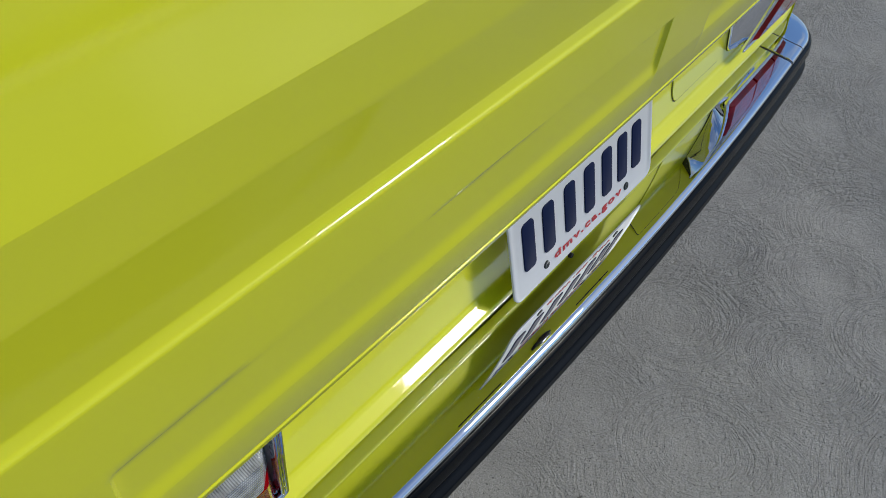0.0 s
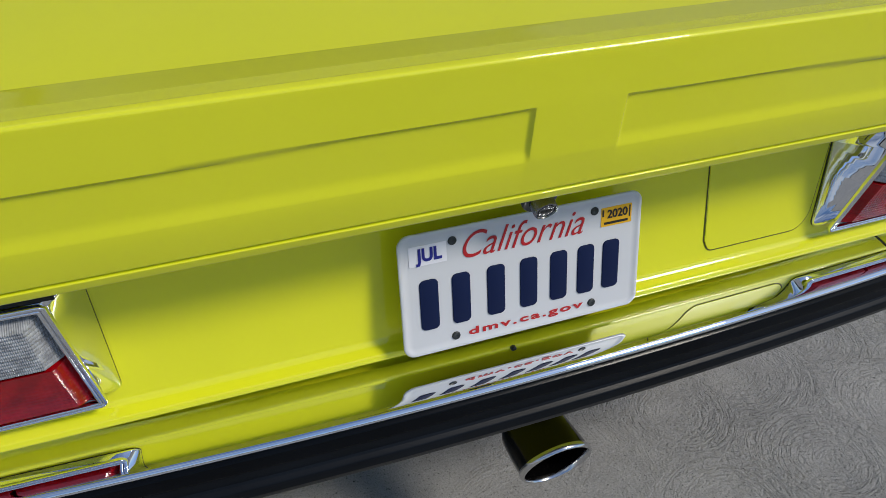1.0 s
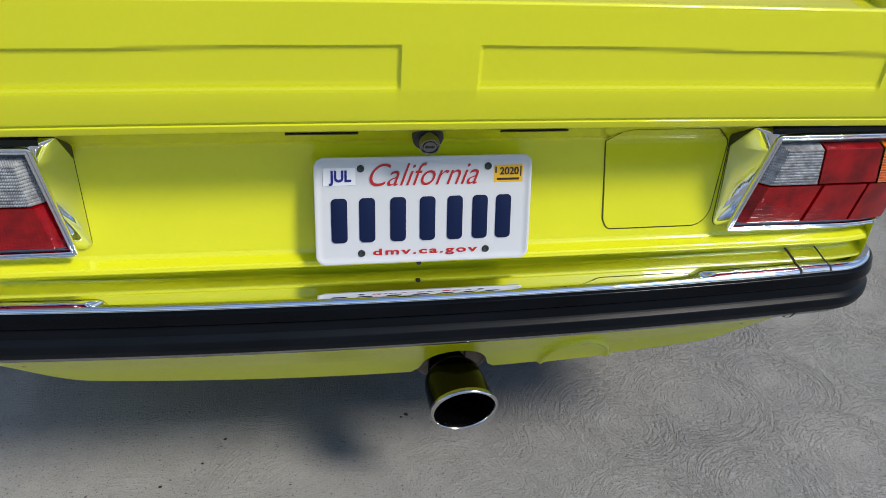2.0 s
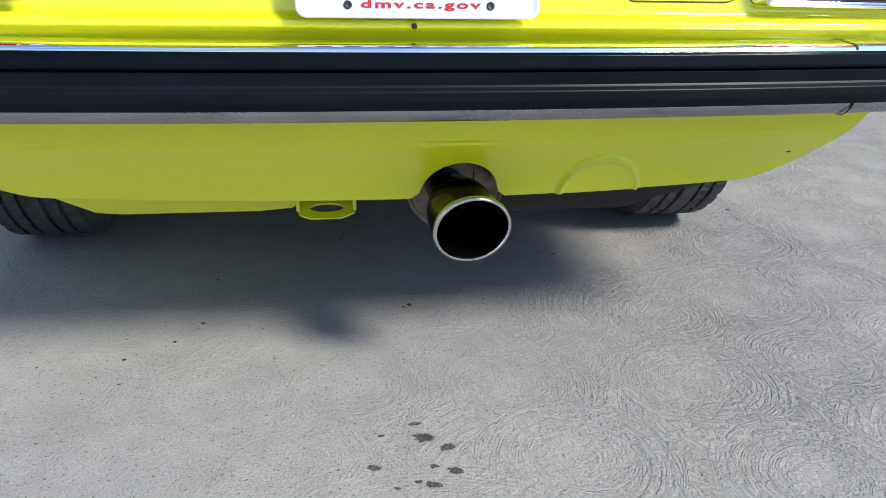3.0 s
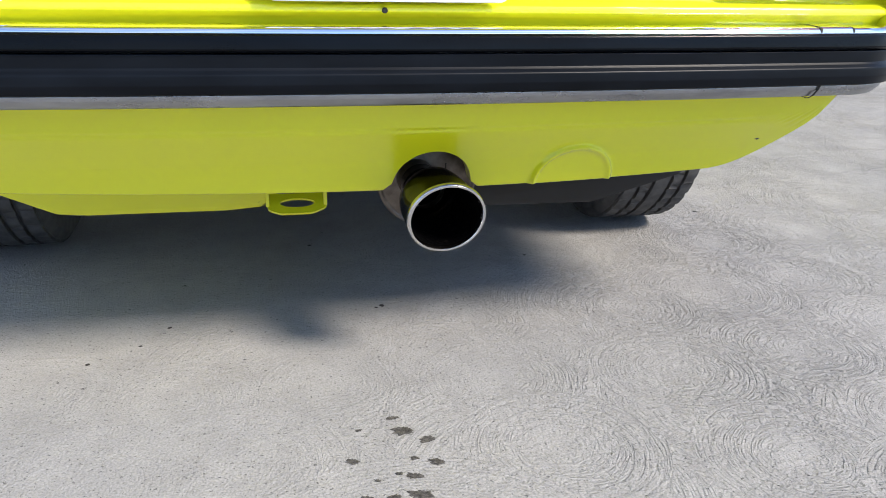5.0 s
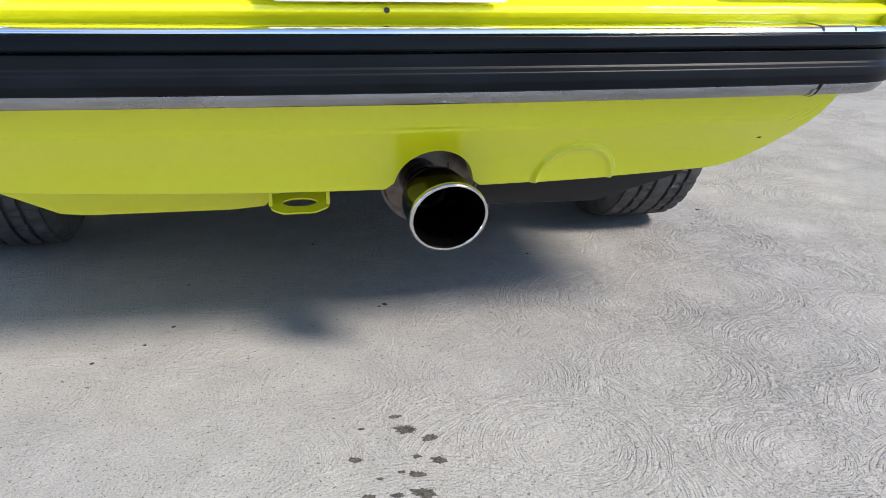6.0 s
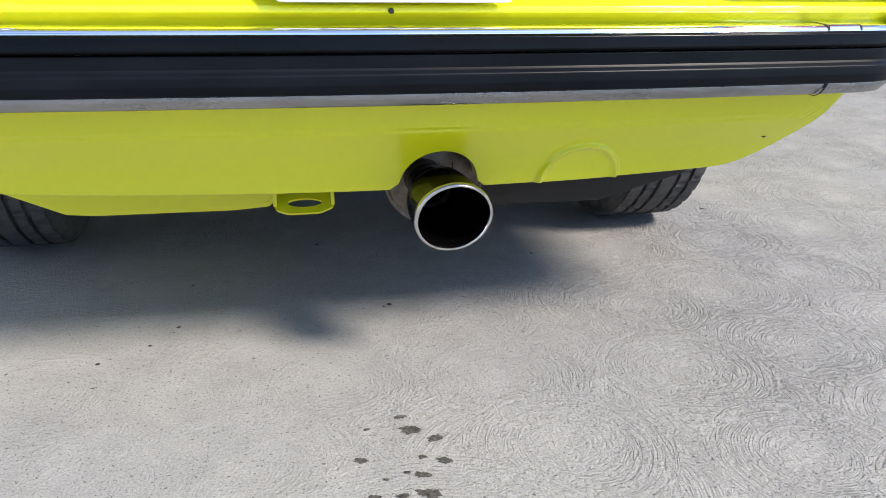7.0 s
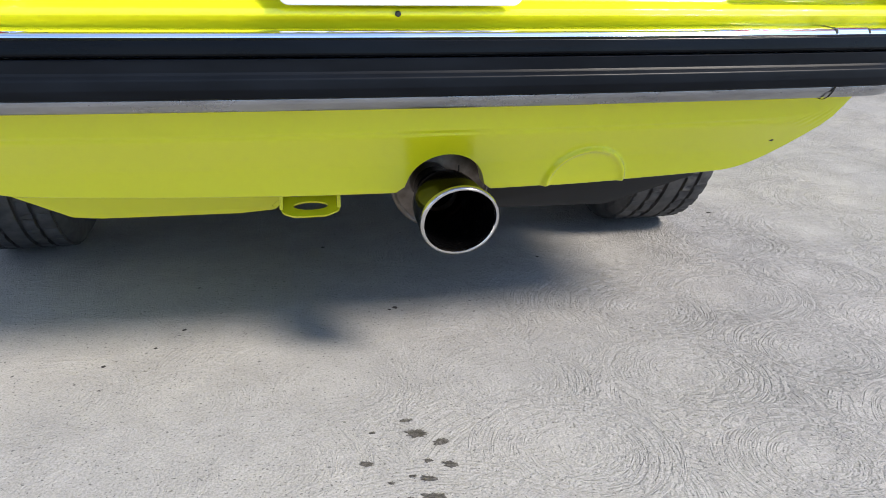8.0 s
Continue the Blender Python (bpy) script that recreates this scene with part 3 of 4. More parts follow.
def make_lamp(s):
    """Wrap-round lamp in a chrome surround; s is the side."""
    shift = 0.005

    def at(x, z, y):
        """On the lens face, which leans out towards its top; y is behind it."""
        return Vector((s * x + shift, 0.0174 - 0.25 * (z - 0.561) + y + bow(x, 0.012), z - 0.007))

    def on_body(x, z, y):
        return Vector((s * x + shift, panel_y(z) + bow(x) + y, z))
    mid = Vector((0.61, 0.645))

    def ring(poly, radii, put, y, out=0.0, arc=6, n=8):
        """A rounded outline with even counts, moved out by out and set y behind."""
        pts = []
        for i, p in enumerate(poly):
            p, a, b = Vector(p), Vector(poly[i - 1]), Vector(poly[(i + 1) % len(poly)])
            u, w = (a - p).normalized(), (b - p).normalized()
            half = u.angle(w) / 2
            if half > 1.5:
                pts += [p + u * 0.0015 * (1 - 2 * k / arc) for k in range(arc + 1)]
            else:
                d, c = radii[i] / math.tan(half), p + (u + w).normalized() * (radii[i] / math.sin(half))
                pts += [c + ((p + u * d - c).lerp(p + w * d - c, k / arc)).normalized() * radii[i] for k in range(arc + 1)]
            e, f = pts[-1], Vector(poly[(i + 1) % len(poly)])
            q = (f - e)
            cut = 0.016 / max(q.length, 0.02)
            pts += [e + q * (cut + (1 - 2 * cut) * k / n) for k in range(n + 1)] if q.length > 0.05 else []
        return [put(p.x, p.y, y) for p in ring_about(pts, mid, out)]
    base, br = [(0.4660, 0.7310), (0.4640, 0.6780), (0.4540, 0.5560), (0.752, 0.5475), (0.752, 0.7320)], [0.004, 0.010, 0.010, 0.006, 0.006]
    face, fr = [(0.4895, 0.7330), (0.4792, 0.6490), (0.4680, 0.5610), (0.744, 0.5580), (0.744, 0.7345)], [0.007, 0.02, 0.008, 0.006, 0.006]
    lens_edge, lr = [(0.4990, 0.7170), (0.4895, 0.6470), (0.4785, 0.5740), (0.735, 0.571), (0.735, 0.7185)], [0.003, 0.02, 0.004, 0.003, 0.003]
    foot, hip = ring(base, br, on_body, -0.002), ring(face, fr, at, 0.004)
    rings = [ring(base, br, on_body, 0.03), foot]
    rings += [[p.lerp(q, k) + Vector((0, -0.0012, 0)) for p, q in zip(foot, hip)] for k in (0.06, 0.94)]
    rings.append(hip)
    skirt = rings
    rings = [hip]
    for c, r in ((0.0024, 0.0024), (0.0072, 0.0020)):
        for k in range(7):
            t = math.pi * k / 6
            rings.append(ring(face, fr, at, -r * math.sin(t) + (0.0 if k < 6 else 0.0008), -(c - r * math.cos(t))))
    rings.append(ring(face, fr, at, 0.008, -0.0093))
    lamp = cpart("tail_lamp", sheet(rings, close_v=True), CHROME, label="chrome lamp surround", smooth=50)
    cpart("skirt", sheet(skirt, close_v=True), CHROME, lamp, "polished chrome side of the lamp surround", smooth=60)
    fat_foot = ring(base, br, on_body, -0.0015, 0.0003)
    cpart("gasket", sheet([foot, fat_foot, ring(base, br, on_body, 0.02, 0.0003)], close_v=True), GAP, lamp, "black rubber lamp gasket")
    cpart("bezel", sheet([ring(face, fr, at, 0.0045, -0.0090), ring(lens_edge, lr, at, 0.0075), ring(lens_edge, lr, at, 0.018)], close_v=True), BEZEL, lamp, "dark grey metal bezel", smooth=30)

    # black strip above the lamp: the lid's shade and dark reflection put into colour
    xs = xs_line(0.480, 0.744, 0.02)
    rows = [[on_body(x, 0.7400, -0.002), on_body(x, 0.7370, -0.003), at(x, 0.7420, 0.006), at(x, 0.7375, 0.0035), at(x, 0.7342, 0.0040)] for x in xs]
    cpart("top_shade_strip", sheet(rows), GAP_BLACK, lamp, "black strip standing for shade under the lid")

    def slab(name, poly, mat, bevels, ribs, label=""):
        """One lens field with moulded ribs; bevels: left, right, top, low."""
        (ax, az), (bx, bz), (cx, cz), (dx, dz) = poly
        wide, tall = bx - ax, az - dz
        us = [i / 36 for i in range(37)]
        nv = max(8, round(tall / 0.0016))
        rows = []
        for u in us:
            row = []
            for j in range(nv + 1):
                v = j / nv
                x = (ax * (1 - u) + bx * u) * (1 - v) + (dx * (1 - u) + cx * u) * v
                z = (az * (1 - u) + bz * u) * (1 - v) + (dz * (1 - u) + cz * u) * v
                drop = 0.0
                for depth, dist in zip(bevels, (u * wide, (1 - u) * wide, v * tall, (1 - v) * tall)):
                    if depth:
                        drop = max(drop, 1 - min(1.0, dist / depth))
                y = -0.0075 + 0.0165 * drop + 0.0007 * ribs * (1 if j % 3 < 1 else -1)
                row.append(at(x, z, y))
            rows.append(row)
        return cpart(name, sheet(rows), mat, lamp, label, smooth=28)
    m = 0.6490
    slab("clear_lens", [(0.4995, 0.7165), (0.5645, 0.7170), (0.5820, m), (0.4900, m)], CLEAR, (0.013, 0, 0.006, 0), 1, "ribbed clear reversing lens")
    slab("red_lens", [(0.5655, 0.7170), (0.6620, 0.7180), (0.6840, m), (0.5830, m)], RED, (0.0015, 0.0015, 0.006, 0.0015), 0.12)
    slab("amber_lens", [(0.6630, 0.7180), (0.735, 0.7185), (0.735, m), (0.6850, m)], AMBER, (0, 0, 0.006, 0), 1, "amber indicator lens")
    slab("red_lens", [(0.4898, m - 0.0008), (0.5940, m - 0.0008), (0.5850, 0.573), (0.4785, 0.5740)], RED, (0.013, 0.0015, 0.0015, 0.006), 0.16)
    slab("red_lens", [(0.5950, m - 0.0008), (0.6700, m - 0.0008), (0.6660, 0.572), (0.5860, 0.573)], RED, (0.0015, 0.0015, 0.0015, 0.006), 0.16)
    slab("red_lens", [(0.6710, m - 0.0008), (0.735, m - 0.0008), (0.735, 0.571), (0.6670, 0.572)], RED, (0.0015, 0, 0.0015, 0.006), 0.16)


for side in (-1, 1):
    make_lamp(side)


# ---- fuel door, lock, slots ----
def on_panel(x, z, out):
    return Vector((x, panel_y(z) + bow(x) - out, z))


DOOR = rounded([(0.272, 0.690), (0.281, 0.729), (0.416, 0.729), (0.468, 0.690), (0.453, 0.579), (0.438, 0.557), (0.286, 0.557), (0.278, 0.573)], [0.012, 0.012, 0.014, 0.012, 0.03, 0.03, 0.012, 0.012], 6)


def make_fuel_door():
    c = Vector((0.365, 0.64))
    edge = ring_about(DOOR, c, -0.0015)
    low, high = min(p.y for p in edge), max(p.y for p in edge)

    def reach(z):
        """The flap's left and right ends at a height."""
        cuts = []
        for p, q in zip(edge, edge[1:] + edge[:1]):
            if (p.y - z) * (q.y - z) <= 0 and p.y != q.y:
                cuts.append(p.x + (q.x - p.x) * (z - p.y) / (q.y - p.y))
        return min(cuts), max(cuts)
    rows = []
    for i in range(61):
        z = low + (high - low) * (0.5 - 0.5 * math.cos(math.pi * (0.01 + 0.98 * i / 60)))
        x0, x1 = reach(z)
        rows.append([on_panel(x0 + (x1 - x0) * k / 16, z, 0.0018) for k in range(17)])
    bm = sheet(rows)
    d = cpart("fuel_door", bm, PAINT, smooth=30)
    rings = [[on_panel(*p, h) for p in ring_about(DOOR, c, o)] for o, h in ((-0.0015, 0.0018), (-0.0006, 0.0002))]
    cpart("flap_edge", sheet(rings, close_v=True), PAINT, d, smooth=30)
    # the shade of the flap's gap is put into a dark olive strip
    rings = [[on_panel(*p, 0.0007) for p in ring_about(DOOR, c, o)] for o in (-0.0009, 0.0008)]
    cpart("flap_gap_strip", sheet(rings, close_v=True), GAP, d, "dark olive strip for the shaded gap round the flap")


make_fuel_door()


def make_lock():
    ax = (0, -0.93, -0.36)
    body = cpart("boot_lock", lathe([(-0.03, 0.0135), (0.009, 0.0135), (0.011, 0.0128), (0.0112, 0.0112), (0.0090, 0.0104), (0.0090, 0.0092), (0.0106, 0.0086), (0.0106, 0.0)], (-0.002, -0.014, 0.7225), ax), LOCK, label="dull chrome key lock")
    bm = bmesh.new()
    u = Vector(ax).normalized()
    w = Vector((0, 0.36, -0.93)).normalized()
    c = Vector((-0.002, -0.014, 0.7225)) + u * 0.0108
    vs = [bm.verts.new(c + Vector((1, 0, 0)) * a + w * b + u * k) for k in (0, 0.0006) for a, b in ((-0.006, -0.0015), (0.006, -0.0015), (0.006, 0.0015), (-0.006, 0.0015))]
    for f in ((4, 5, 6, 7), (0, 1, 5, 4), (1, 2, 6, 5), (2, 3, 7, 6), (3, 0, 4, 7)):
        bm.faces.new([vs[i] for i in f])
    cpart("key_slot", bm, GAP_BLACK, body)
    cpart("lock_ring", lathe([(-0.02, 0.0205), (-0.004, 0.0205), (-0.002, 0.0190), (-0.002, 0.013)], (-0.002, -0.012, 0.7230), ax), BLACK, body, "black lock gasket")


make_lock()


def make_slots():
    for s in (-1, 1):
        bm = bmesh.new()
        vs = []
        for x, z in ((0.094, 0.7375), (0.186, 0.7375), (0.186, 0.7335), (0.094, 0.7335)):
            vs.append(bm.verts.new((s * x, panel_y(z) - 0.001 + bow(x), z)))
        bm.faces.new(vs)
        ext = bmesh.ops.extrude_face_region(bm, geom=bm.faces[:])
        bmesh.ops.translate(bm, verts=[v for v in ext["geom"] if isinstance(v, bmesh.types.BMVert)], vec=(0, -0.002, -0.001))
        bmesh.ops.recalc_face_normals(bm, faces=bm.faces[:])
        cpart("vent_slot", bm, GAP_BLACK, smooth=0)
    cpart("body_plug", lathe([(-0.004, 0.0036), (0.001, 0.0036), (0.0018, 0.0028), (0.0018, 0)], (-0.004, 0.014, 0.5255), (0, -1, 0), n=20), BLACK)


make_slots()

# ---- number plate ----
PLATE_LOW, PLATE_UP = Vector((0.001, -0.0025, 0.5365)), Vector((0, 0.186, 0.982)).normalized()
PLATE_OUT = Vector((0, -0.982, 0.186)).normalized()


def on_plate(u, w, out=0.0):
    """u across from the middle, w up from the lower edge."""
    return PLATE_LOW + Vector((u, 0, 0)) + PLATE_UP * w + PLATE_OUT * out


def text_mesh(words, size, shear=0.0, bold=0.0, sx=1.0, gap=1.0):
    cu = bpy.data.curves.new("words", "FONT")
    cu.body, cu.size, cu.shear, cu.offset, cu.extrude = words, size, shear, bold, 0.0003
    cu.align_x, cu.space_character = "CENTER", gap
    ob = bpy.data.objects.new("words", cu)
    scene.collection.objects.link(ob)
    me = bpy.data.meshes.new_from_object(ob.evaluated_get(bpy.context.evaluated_depsgraph_get()))
    bpy.data.objects.remove(ob)
    bm = bmesh.new()
    bm.from_mesh(me)
    xs = [v.co.x for v in bm.verts]
    mid = (min(xs) + max(xs)) / 2
    for v in bm.verts:
        v.co.x = (v.co.x - mid) * sx
    bm.verts.index_update()
    return bm


def letters(bm, shear):
    """A word cut into its letters, each dot with its stem."""
    left, groups = set(bm.verts), []
    while left:
        seed, island = [left.pop()], set()
        while seed:
            v = seed.pop()
            island.add(v)
            for e in v.link_edges:
                w = e.other_vert(v)
                if w in left:
                    left.discard(w)
                    seed.append(w)
        at = [v.co.x - shear * v.co.y for v in island]
        groups.append([min(at), max(at), island])
    groups.sort(key=lambda g: g[0] - g[1])
    whole = []
    for lo, hi, island in groups:
        near = [g for g in whole if g[0] - 0.001 < (lo + hi) / 2 < g[1] + 0.001]
        if near:
            near[0][2] |= island
        else:
            whole.append([lo, hi, island])
    out = []
    for _, _, island in whole:
        piece = bm.copy()
        piece.verts.ensure_lookup_table()
        keep = {v.index for v in island}
        bmesh.ops.delete(piece, geom=[v for v in piece.verts if v.index not in keep], context="VERTS")
        out.append(piece)
    return out


def make_plate():
    w, h = 0.3048, 0.1524
    outline = rounded([(-w / 2, 0), (w / 2, 0), (w / 2, h), (-w / 2, h)], 0.014, 8)
    c = Vector((0, h / 2))
    rings = []
    for o, d in ((0.0, -0.0012), (0.0, 0.0004), (-0.001, 0.001), (-0.0045, 0.001), (-0.0058, 0.0), (-0.012, 0.0)):
        rings.append([on_plate(p.x, p.y, d) for p in ring_about(outline, c, o)])
    rings.append([on_plate(p.x * 0.4, c.y + (p.y - c.y) * 0.4, 0) for p in outline])
    bm = sheet(rings, close_v=True)
    bm.faces.new([v for v in bm.verts[-len(outline):]])
    plate = cpart("number_plate", bm, WHITE, label="white embossed metal plate with blue characters", smooth=60)
    for u in (-0.0995, -0.0610, -0.0180, 0.0235, 0.0625, 0.0985, 0.1325):
        o = rounded([(u - 0.0125, 0.032), (u + 0.0095, 0.032), (u + 0.0095, 0.0955), (u - 0.0125, 0.0955)], 0.006, 5)
        o = [Vector((p.x - 0.018, p.y)) for p in o]
        bm = prism(bmesh.new(), o, lambda a, b, d: on_plate(a, b, 0.0001 + d), 0.0014, 0.0006)
        cpart("character_bar", bm, NAVY, plate, smooth=50)
    # state name, month, year, address
    for name, words, size, shear, bold, sx, mat, u, v in (("letter", "California", 0.0455, 0.42, -0.00025, 0.88, PLATE_RED, -0.0005, 0.112), ("web_line", "dmv.ca.gov", 0.0128, 0, 0.0003, 2.15, PLATE_RED, 0.002, 0.0128)):
        bm = text_mesh(words, size, shear, bold, sx, 1.22 if name == "web_line" else 1.0)
        pieces = letters(bm, shear) if name == "letter" else [bm]
        for piece in pieces:
            for k in piece.verts:
                k.co = on_plate(u + k.co.x, v + k.co.y, 0.0006 + k.co.z)
            cpart(name, piece, mat, plate, "red script letter" if name == "letter" else "", smooth=0)
    for name, u0, u1, v0, v1, mat, words, size, sx, ink, dv in (("month_sticker", -0.140, -0.096, 0.114, 0.138, STICKER_WHITE, "JUL", 0.0215, 0.90, STICKER_BLUE, 0.0055), ("year_sticker", 0.098, 0.139, 0.114, 0.138, STICKER_YELLOW, "2020", 0.0145, 0.95, BLACK, 0.0105)):
        o = rounded([(u0, v0), (u1, v0), (u1, v1), (u0, v1)], 0.001, 2)
        st = cpart(name, prism(bmesh.new(), o, lambda a, b, d: on_plate(a, b, 0.0002 + d), 0.0005), mat, plate, smooth=0)
        bm = text_mesh(words, size, 0, 0.0007 if words == "JUL" else 0.0003, sx)
        for k in bm.verts:
            k.co = on_plate((u0 + u1) / 2 + k.co.x + 0.001, v0 + dv + k.co.y, 0.0012 + k.co.z)
        cpart("lettering", bm, ink, plate, smooth=0)
    for u0, u1, v0, v1 in ((0.0993, 0.1013, 0.1270, 0.1355), (0.1352, 0.1370, 0.1215, 0.1360)):
        cpart("side_bar", prism(bmesh.new(), [Vector(p) for p in ((u0, v0), (u1, v0), (u1, v1), (u0, v1))], lambda a, b, d: on_plate(a, b, 0.0008 + d), 0.0003), BLACK, plate, smooth=0)
    o = [(0.102, 0.1165), (0.134, 0.1165), (0.134, 0.1195), (0.102, 0.1195)]
    cpart("serial_bar", prism(bmesh.new(), [Vector(p) for p in o], lambda a, b, d: on_plate(a, b, 0.0008 + d), 0.0003), BLACK, plate, smooth=0)
    for u in (-0.0889, 0.0889):
        for v in (0.0158, 0.1366):
            bm = lathe([(0, 0.0052), (0.0012, 0.0050), (0.0017, 0.0042), (0.0014, 0.0020), (0.0006, 0.0)], on_plate(u, v, 0.0), PLATE_OUT, n=20)
            cpart("bolt", bm, BOLT, plate)


make_plate()


# ---- exhaust, undersides ----
def make_exhaust():
    ax = Vector((0.10, -0.985, -0.13)).normalized()
    tip = Vector((0.0785, 0.006, 0.2535))
    R = 0.0540
    up = Vector((0, 0, 1)) - ax * ax.z
    up.normalize()
    side = up.cross(ax)
    side *= 1 if side.x > 0 else -1

    def slashed(bm):
        """The mouth is cut aslant, its upper lip further out than the lower."""
        for v in bm.verts:
            d = v.co - tip
            v.co += ax * ((0.17 * d.dot(up) + 0.10 * d.dot(side)) * smooth(-0.075, -0.005, d.dot(ax)))
        return bm
    prof = [(-0.13, 0.030), (-0.100, 0.031), (-0.088, 0.036), (-0.078, 0.044), (-0.070, 0.0480), (-0.055, 0.0502), (-0.03, R - 0.002), (-0.004, R - 0.001), (0.0, R), (0.003, R - 0.0005), (0.004, R - 0.002), (0.002, R - 0.0040), (-0.003, R - 0.0045)]
    pipe = cpart("tailpipe", slashed(lathe(prof, tip, ax, n=64)), STEEL, label="polished steel tailpipe tip")
    cpart("rolled_rim", slashed(lathe([(-0.004, R + 0.0003), (0.000, R + 0.0012), (0.0034, R + 0.0006), (0.0054, R - 0.0012), (0.0054, R - 0.0036), (0.003, R - 0.0052), (-0.004, R - 0.0056)], tip, ax, n=64)), RIM, pipe, "bright rolled rim")
    cpart("bore", slashed(lathe([(-0.003, R - 0.0056), (-0.03, R - 0.0068), (-0.075, 0.042), (-0.12, 0.028), (-0.12, 0.0)], tip, ax, n=64)), SOOT, pipe, "sooty black inside")
    # muffler and pipe behind the apron
    m = cpart("muffler", lathe([(0, 0.0), (0.0, 0.066), (0.003, 0.071), (0.001, 0.0745), (0.004, 0.078), (0.011, 0.078), (0.013, 0.075), (0.40, 0.075), (0.40, 0)], (0.0820, 0.155, 0.270), (0, 1, 0.1), n=40), GRIME, label="heat-stained steel muffler")
    cpart("link_pipe", lathe([(0, 0.03), (0.07, 0.03)], tip - ax * 0.10, -ax, n=24), GRIME, m)
    bm = bmesh.new()
    box(bm, 0.1085, 0.1105, 0.1525, 0.165, 0.225, 0.338)
    cpart("seam", bm, GAP_BLACK, m)


make_exhaust()


def make_underside():
    bm = bmesh.new()
    box(bm, -0.60, 0.60, 0.08, 2.2, 0.33, 0.37, 0.01)
    cpart("floor_pan", bm, UNDERSEAL)
    bm = bmesh.new()
    well = rounded([(-0.63, 0.27), (-0.57, 0.235), (-0.484, 0.197), (-0.44, 0.193), (-0.225, 0.192), (-0.17, 0.196), (-0.120, 0.236), (-0.12, 0.34), (-0.63, 0.34)], [0.01, 0.02, 0.02, 0.05, 0.012, 0.01, 0.01, 0, 0], 5)
    prism(bm, well, lambda u, w, d: Vector((u, 0.66 - d, w)), 0.38, 0.012)
    cpart("spare_wheel_well", bm, PAINT)
    bm = bmesh.new()
    tank = rounded([(0.17, 0.34), (0.17, 0.192), (0.40, 0.190), (0.565, 0.235), (0.60, 0.34)], [0, 0.02, 0.03, 0.02, 0], 5)
    prism(bm, tank, lambda u, w, d: Vector((u, 0.60 - d, w)), 0.35, 0.012)
    cpart("fuel_tank", bm, UNDERSEAL)
    # towing eye: a folded plate with an oval slot
    outer = rounded([(-0.046, 0.0), (0.046, 0.0), (0.044, -0.034), (0.022, -0.046), (-0.026, -0.046), (-0.044, -0.036)], [0.004, 0.004, 0.012, 0.014, 0.014, 0.012], 6)
    slot = [Vector((0.026 * math.cos(2 * math.pi * k / 42 + 2.2), -0.022 + 0.010 * math.sin(2 * math.pi * k / 42 + 2.2))) for k in range(42)]

    def eye_at(p, d):
        return Vector((-0.116 + p.x, 0.186 + 0.60 * p.y + d * 0.5, 0.2465 + 0.50 * p.y - d * 0.6))
    n = len(outer)
    slot = [slot[(k * 42) // n] for k in range(n)]
    start = min(range(n), key=lambda k: (outer[0] - slot[k]).length)
    ways = []
    for step in (1, -1):
        ways.append([slot[(start + step * k) % n] for k in range(n)])
    slot = min(ways, key=lambda w: sum((a - c).length for a, c in zip(outer, w)))
    rings = [[eye_at(p, 0) for p in slot], [eye_at(p, 0) for p in outer], [eye_at(p, 0.006) for p in outer], [eye_at(p, 0.006) for p in slot]]
    eye = cpart("towing_eye", sheet(rings, close_u=True, close_v=True), PAINT, smooth=30)
    for x in (-0.160, -0.074):
        bm = bmesh.new()
        box(bm, x - 0.003, x + 0.003, 0.166, 0.20, 0.232, 0.335, 0.0012)
        cpart("bracket", bm, PAINT, eye)


make_underside()


def make_wheel(s):
    c = Vector((s * 0.674 + 0.008, 0.795, 0.300))
    R, w = 0.300, 0.094
    # tread with four grooves
    prof = [(-w, 0.19), (-w - 0.004, 0.235), (-w, 0.275), (-w + 0.012, 0.291)]
    lands = [(-0.079, -0.053), (-0.045, -0.024), (-0.016, 0.016), (0.024, 0.045), (0.053, 0.079)]
    for a, b in lands:
        prof += [(a, R - 0.009), (a + 0.0005, R - 0.0005 - 0.3 * a * a), (b - 0.0005, R - 0.0005 - 0.3 * b * b), (b, R - 0.009)]
    prof += [(w - 0.012, 0.291), (w, 0.275), (w + 0.004, 0.235), (w, 0.19)]
    wheel = new("wheel")
    wheel.parent = car
    wheel.location = c - car.location
    bm = lathe(prof, c, (1, 0, 0), n=216)
    # sipes across the shoulder blocks
    for v in bm.verts:
        d = v.co - c
        turn = math.atan2(d.z, d.y) * 216 / (2 * math.pi)
        r = math.hypot(d.y, d.z)
        if 0.0235 < abs(d.x) < 0.08 and r > R - 0.006 and round(turn + 60 * abs(d.x)) % 6 == 0:
            f = (R - 0.007) / r
            v.co.y, v.co.z = c.y + d.y * f, c.z + d.z * f
    cpart("tyre", bm, TYRE, wheel, "black grooved rubber tyre", smooth=30)
    cpart("rim", lathe([(-0.08, 0.19), (-0.07, 0.175), (0.03, 0.165), (0.05, 0.05), (0.05, 0.0)], c, (s, 0, 0), n=48), GRIME, wheel)


for side in (-1, 1):
    make_wheel(side)


